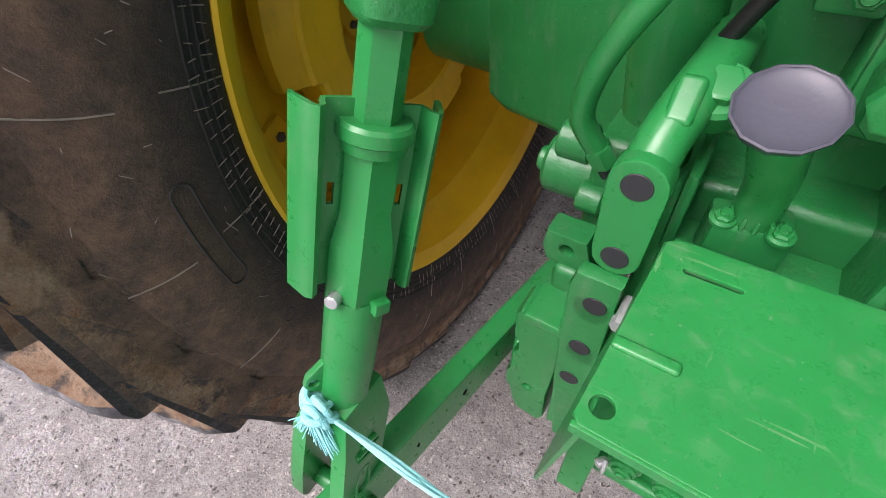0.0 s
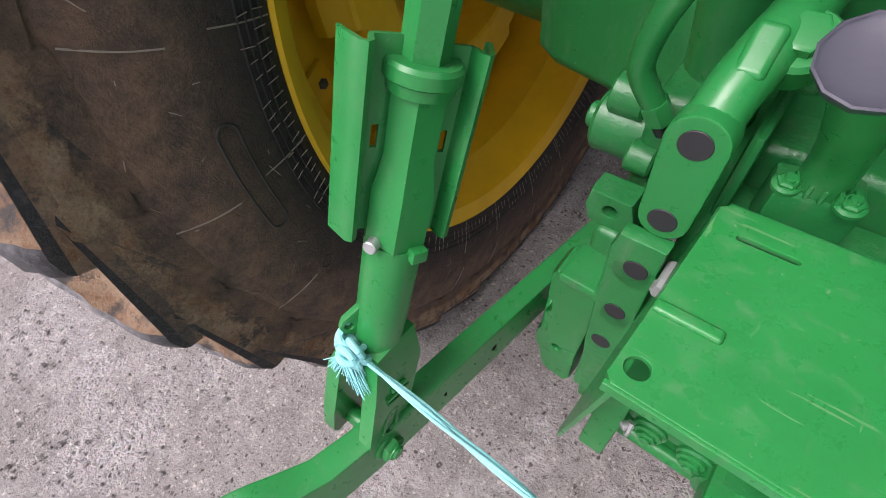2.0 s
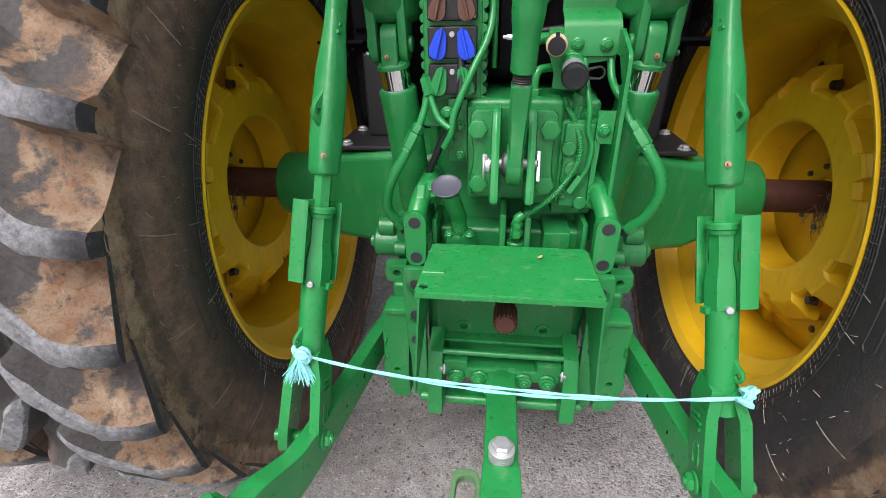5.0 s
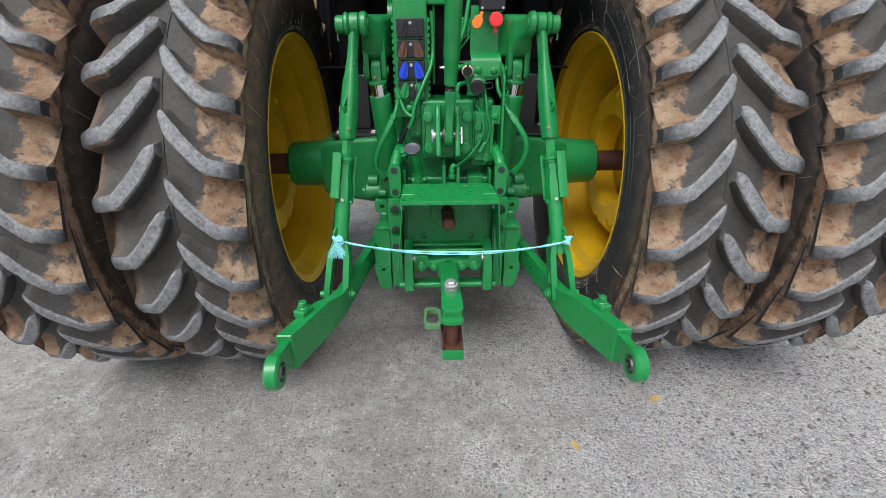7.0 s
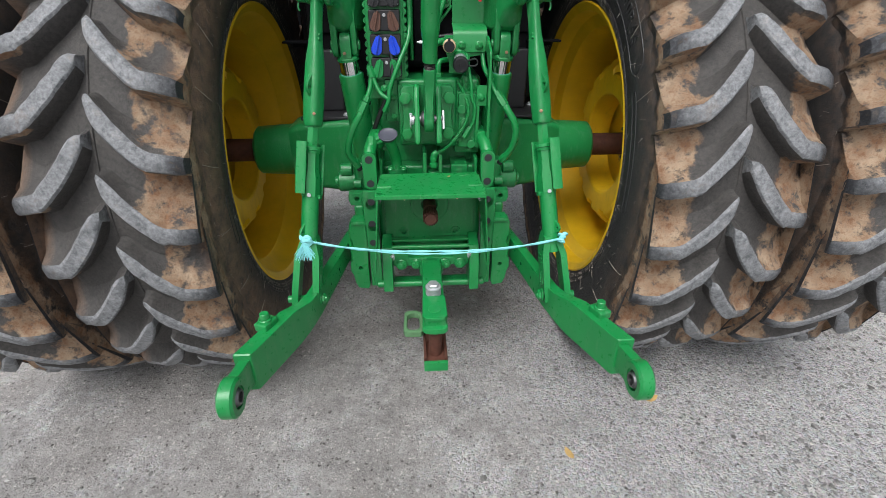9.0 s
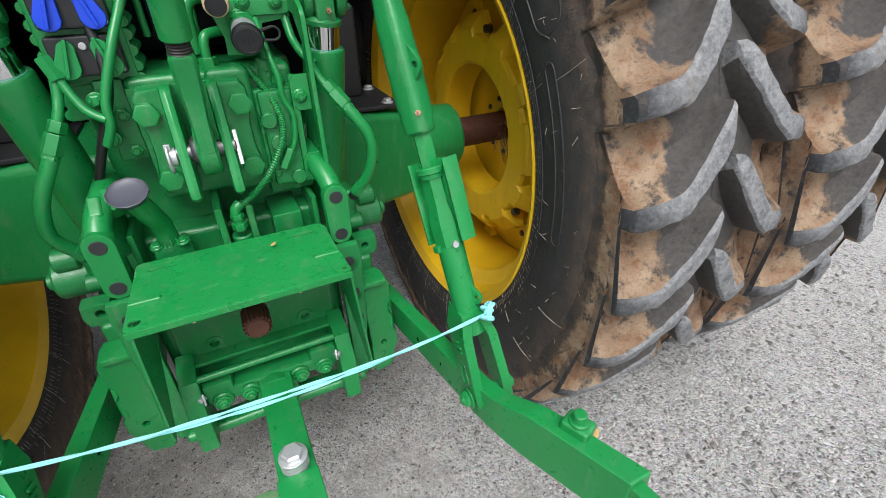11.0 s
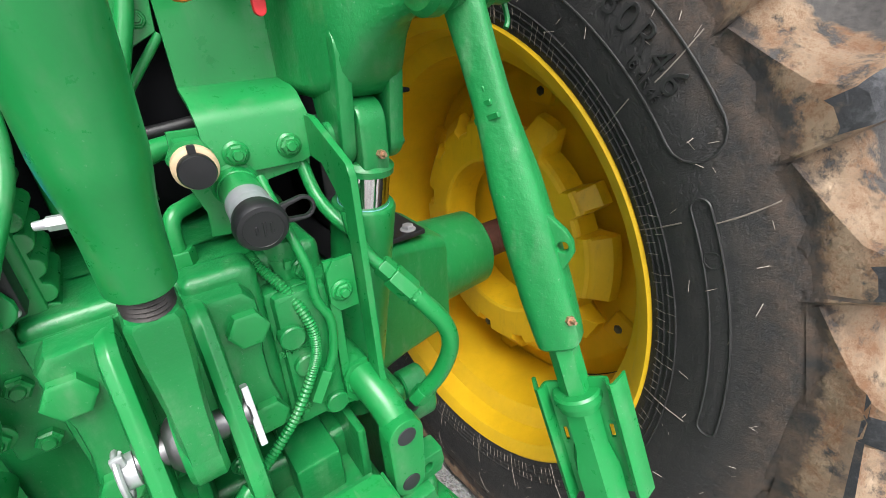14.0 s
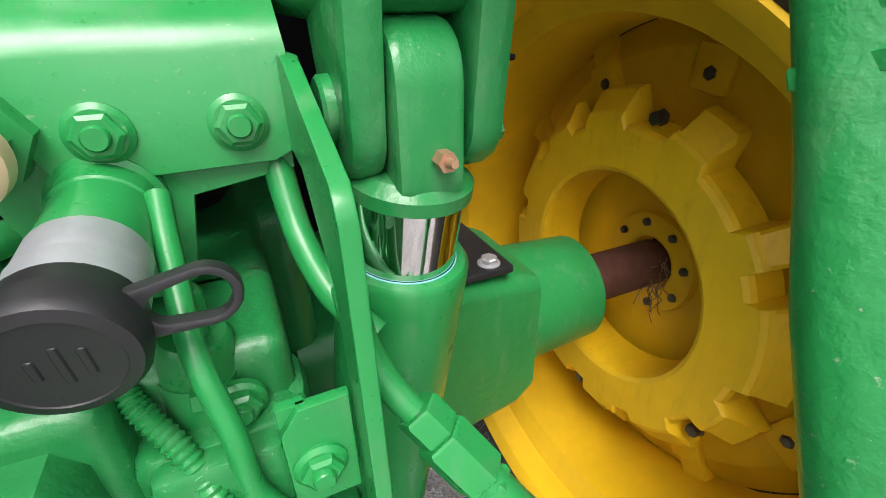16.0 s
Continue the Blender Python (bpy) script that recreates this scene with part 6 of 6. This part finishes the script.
    bm = bmesh.new()
    lathe(bm, [(0.022, 0.0192), (0.022, 0.0205), (0.027, 0.0205), (0.027, 0.0192)], sw, 28)
    block(bm, (-0.004, -0.026, 0.019), (0.004, -0.018, 0.030), sw, 0.001)
    part("band_clamp", bm, GREEN, body)
    bm = bmesh.new()
    block(bm, (0.100, -0.300, 1.03), (0.196, -0.255, 1.262), None, 0.010, 2)
    part("valve_block", bm, CAST, sock, "green cast valve block")


def remote_couplers():
    bm = bmesh.new()
    block(bm, (-0.205, -0.275, 1.290), (-0.075, -0.10, 1.66), None, 0.008)
    stack = part("remote_valve", bm, GREEN, tractor, "green remote valve stack")
    for k in range(5):                                     # five valve sections with rounded ends, seen as a wavy edge
        zc = 1.268 + 0.0735 * k
        outline = []
        for px, pz in ((-0.064, -0.026), (-0.064, 0.0), (-0.064, 0.026)):
            outline += [(-0.138 + px - 0.0105 * math.cos(radians(d)), zc + pz + 0.0105 * math.sin(radians(d))) for d in range(-80, 81, 32)]
        outline += [(-0.276 - x, z) for x, z in reversed(outline)]
        bm = bmesh.new()
        plate(bm, outline, 0.09, at_y(-0.180), 0.003)
        part("valve_section", bm, GREEN, stack)
    for z, mat, lab in ((1.342, GREENCAP, "green"), (1.416, BLUE, "blue"), (1.490, BROWN, "brown"), (1.563, BLACK, "black")):
        bm = bmesh.new()
        block(bm, (-0.191, -0.300, z - 0.032), (-0.086, -0.270, z + 0.032), None, 0.005)
        plateob = part("coupler_plate", bm, BLACK, stack, "black coupler plate")
        for s in (-1, 1):
            bm = bmesh.new()
            m = Matrix.Translation((-0.1385 + s * 0.027, -0.300, z)) @ YPLANE @ pose(0, 0, 0, 0, 0, s * 14)
            plate(bm, stadium((0, -0.016), (0, 0.014), 0.019, 0.013, 8), 0.010, m, 0.003)
            block(bm, (-0.003, -0.030, 0.010), (0.003, 0.030, 0.018), m, 0.002)
            part("coupler_cap", bm, mat, plateob, lab + " plastic coupler cap")
        for px, pz, pr in ((-0.1385, 0.016, 0.006), (-0.184, -0.024, 0.004), (-0.093, -0.024, 0.004)):
            bm = bmesh.new()
            cyl(bm, (px, -0.298, z + pz), (px, -0.304, z + pz), pr, seg=12, bevel=0.001)
            part("plate_stud", bm, ZINC, plateob, "zinc stud")


def upper_bits():
    bm = bmesh.new()
    m = at_y(-0.236) @ Matrix.Translation((0.120, 1.583, 0)) @ pose(0, 0, 0, 0, 0, -28)
    plate(bm, stadium((0, -0.006), (0, 0.006), 0.020, 0.018, 10), 0.014, m, 0.004)
    plate(bm, stadium((0, 0.012), (0, 0.034), 0.007, 0.006, 8), 0.006, m, 0.002)
    part("orange_cap", bm, ORANGE, tractor, "orange plastic dust cap")
    bm = bmesh.new()
    m = at_y(-0.236) @ Matrix.Translation((0.190, 1.590, 0))
    plate(bm, ring_pts(0, 0, 0.027, 28), 0.022, m, 0.006)
    plate(bm, stadium((0, -0.022), (0, -0.040), 0.008, 0.007, 8), 0.008, m, 0.002)
    part("red_cap", bm, RED, tractor, "red plastic dust cap")
    bm = bmesh.new()
    block(bm, (0.128, -0.235, 1.622), (0.226, -0.12, 1.73), None, 0.006)
    part("socket_box", bm, BLACK, tractor, "black electrical socket box")
    for x, z in ((0.137, 1.630), (0.217, 1.630)):
        bm = bmesh.new()
        cyl(bm, (x, -0.235, z), (x, -0.239, z), 0.005, seg=10)
        part("box_screw", bm, ZINC, tractor, "zinc screw")
    bm = bmesh.new()
    lathe(bm, [(0, 0.014), (0.03, 0.014), (0.034, 0.011)], frame_of((-0.095, -0.21, 1.655), (-0.095, -1, 1.70)), 18)
    part("white_knob", bm, plain("white_plastic", (0.7, 0.7, 0.68), 0.4, 0, 0.05), tractor, "white plastic knob")
    bm = bmesh.new()
    block(bm, (-0.20, -0.20, 1.64), (0.05, -0.06, 1.80), None, 0.012)
    block(bm, (-0.062, -0.16, 1.35), (-0.030, -0.08, 1.75), None, 0.008)
    block(bm, (-0.04, -0.14, 1.58), (0.07, -0.08, 1.75), None, 0.008)
    for x in (-0.05, 0.0, 0.04):
        cyl(bm, (x, -0.165, 1.35), (x, -0.165, 1.75), 0.007, seg=10)
    part("upper_frame", bm, GREEN, tractor, "green upper frame")
    bm = bmesh.new()
    plate(bm, [(0.027, 1.497), (0.094, 1.533), (0.100, 1.600), (0.020, 1.600), (0.018, 1.520)], 0.008, at_y(-0.172), 0.002)
    side = part("gusset_plate", bm, GREEN, tractor, "green gusset plate with two bolts")
    for x, z in ((0.036, 1.517), (0.079, 1.546)):
        bm = bmesh.new()
        hexbolt(bm, (x, -0.180, z), (0, -1, 0), 0.007, 0.006)
        part("bolt", bm, GREEN, side)
    pipe("control_rod", [(0.010, -0.176, 1.426), (0.045, -0.176, 1.468), (0.097, -0.176, 1.531)], 0.005, GREEN, "green control rod")
    pipe("conduit", [(-0.01, -0.180, 1.424), (0.045, -0.182, 1.430), (0.11, -0.178, 1.436)], 0.008, HOSE, "black corrugated conduit", ridges=0.0012)
    pipe("wide_pipe", [(0.03, -0.19, 1.44), (0.05, -0.20, 1.50), (0.075, -0.19, 1.57), (0.09, -0.17, 1.66)], 0.009, GREEN, "green pipe")


valve_side()
remote_couplers()
upper_bits()


# ---------------------------------------------------------------- rope between the two lift rods
def rope():
    L, R = Vector((-0.416, -0.676, 0.866)), Vector((0.426, -0.704, 0.862))
    thing = new("rope")
    tagged(thing, "frayed turquoise rope tied between the two lift rods", "rope")
    for k in (0, 1):
        bm = bmesh.new()
        pts = []
        for i in range(25):
            q = i / 24
            p = L.lerp(R, q)
            p.z -= 0.057 * (1 - abs(2 * q - 1) ** 2.3) + (0.002 if k else -0.002) * math.sin(math.pi * q) + 0.003 * k
            p.y += 0.016 * math.sin(math.pi * q) + (0.004 if k else -0.001) * math.sin(3 * math.pi * q)
            pts.append(p)
        # two twisted strands
        for ph in (0, math.pi):
            tube(bm, [p + Vector((0, 0.0017 * math.cos(i * 5.2 + ph), 0.0017 * math.sin(i * 5.2 + ph))) for i, p in enumerate(pts)], 0.0021, 8, 4)
        part("strand", bm, ROPE, thing)
    rnd = random.Random(3)

    def loop(c, axis, r, n, name):
        bm = bmesh.new()
        m = frame_of(c, c + axis)
        for j in range(n):
            tube(bm, [m @ Vector((r * math.cos(a), r * math.sin(a) * 1.05, 0.007 * (j - n / 2) + 0.003 * math.sin(2 * a + j))) for a in [2 * math.pi * k / 16 for k in range(17)]], 0.0038, 8, 3)
        return part(name, bm, ROPE, thing)

    loop(L + Vector((0.000, 0.010, 0.006)), Vector((0.5, 0.3, 0.8)).normalized(), 0.014, 2, "wrap")
    loop(R + Vector((0.004, 0.006, 0.004)), Vector((-0.8, 0.5, 0.3)).normalized(), 0.014, 2, "wrap")
    for c, n in ((L + Vector((0.006, -0.004, 0.0)), 7), (R + Vector((-0.004, -0.004, 0)), 4)):
        for j in range(n):
            bm = bmesh.new()
            o = Vector([rnd.uniform(-0.008, 0.008) for _ in range(3)])
            u = Vector([rnd.uniform(-1, 1) for _ in range(3)]).normalized()
            w = u.cross(Vector((rnd.random(), 1, 0.3))).normalized()
            tube(bm, [c + o + 0.011 * (math.cos(a) * u + math.sin(a) * w) for a in [2 * math.pi * k / 10 for k in range(11)]], 0.0040, 8, 3)
            part("knot", bm, ROPE, thing, "tight turquoise knot")
    bm = bmesh.new()
    for j in range(90):                                    # frayed ends below the knot
        p = L + Vector((rnd.uniform(-0.008, 0.008), -0.006 + rnd.uniform(-0.006, 0.006), -0.008))
        lean = rnd.choice((-0.022, 0.020)) + rnd.uniform(-0.012, 0.012)
        q = p + Vector((lean, -0.010 + rnd.uniform(-0.006, 0.004), -rnd.uniform(0.035, 0.062)))
        cyl(bm, p, q, 0.0010, 0.0007, 4, cap=False)
    ob = part("frayed_end", bm, ROPE, thing, "loose frayed fibres")
    ob["kind"] = "stuff"
    thing.location = (0, 0, 0)


rope()
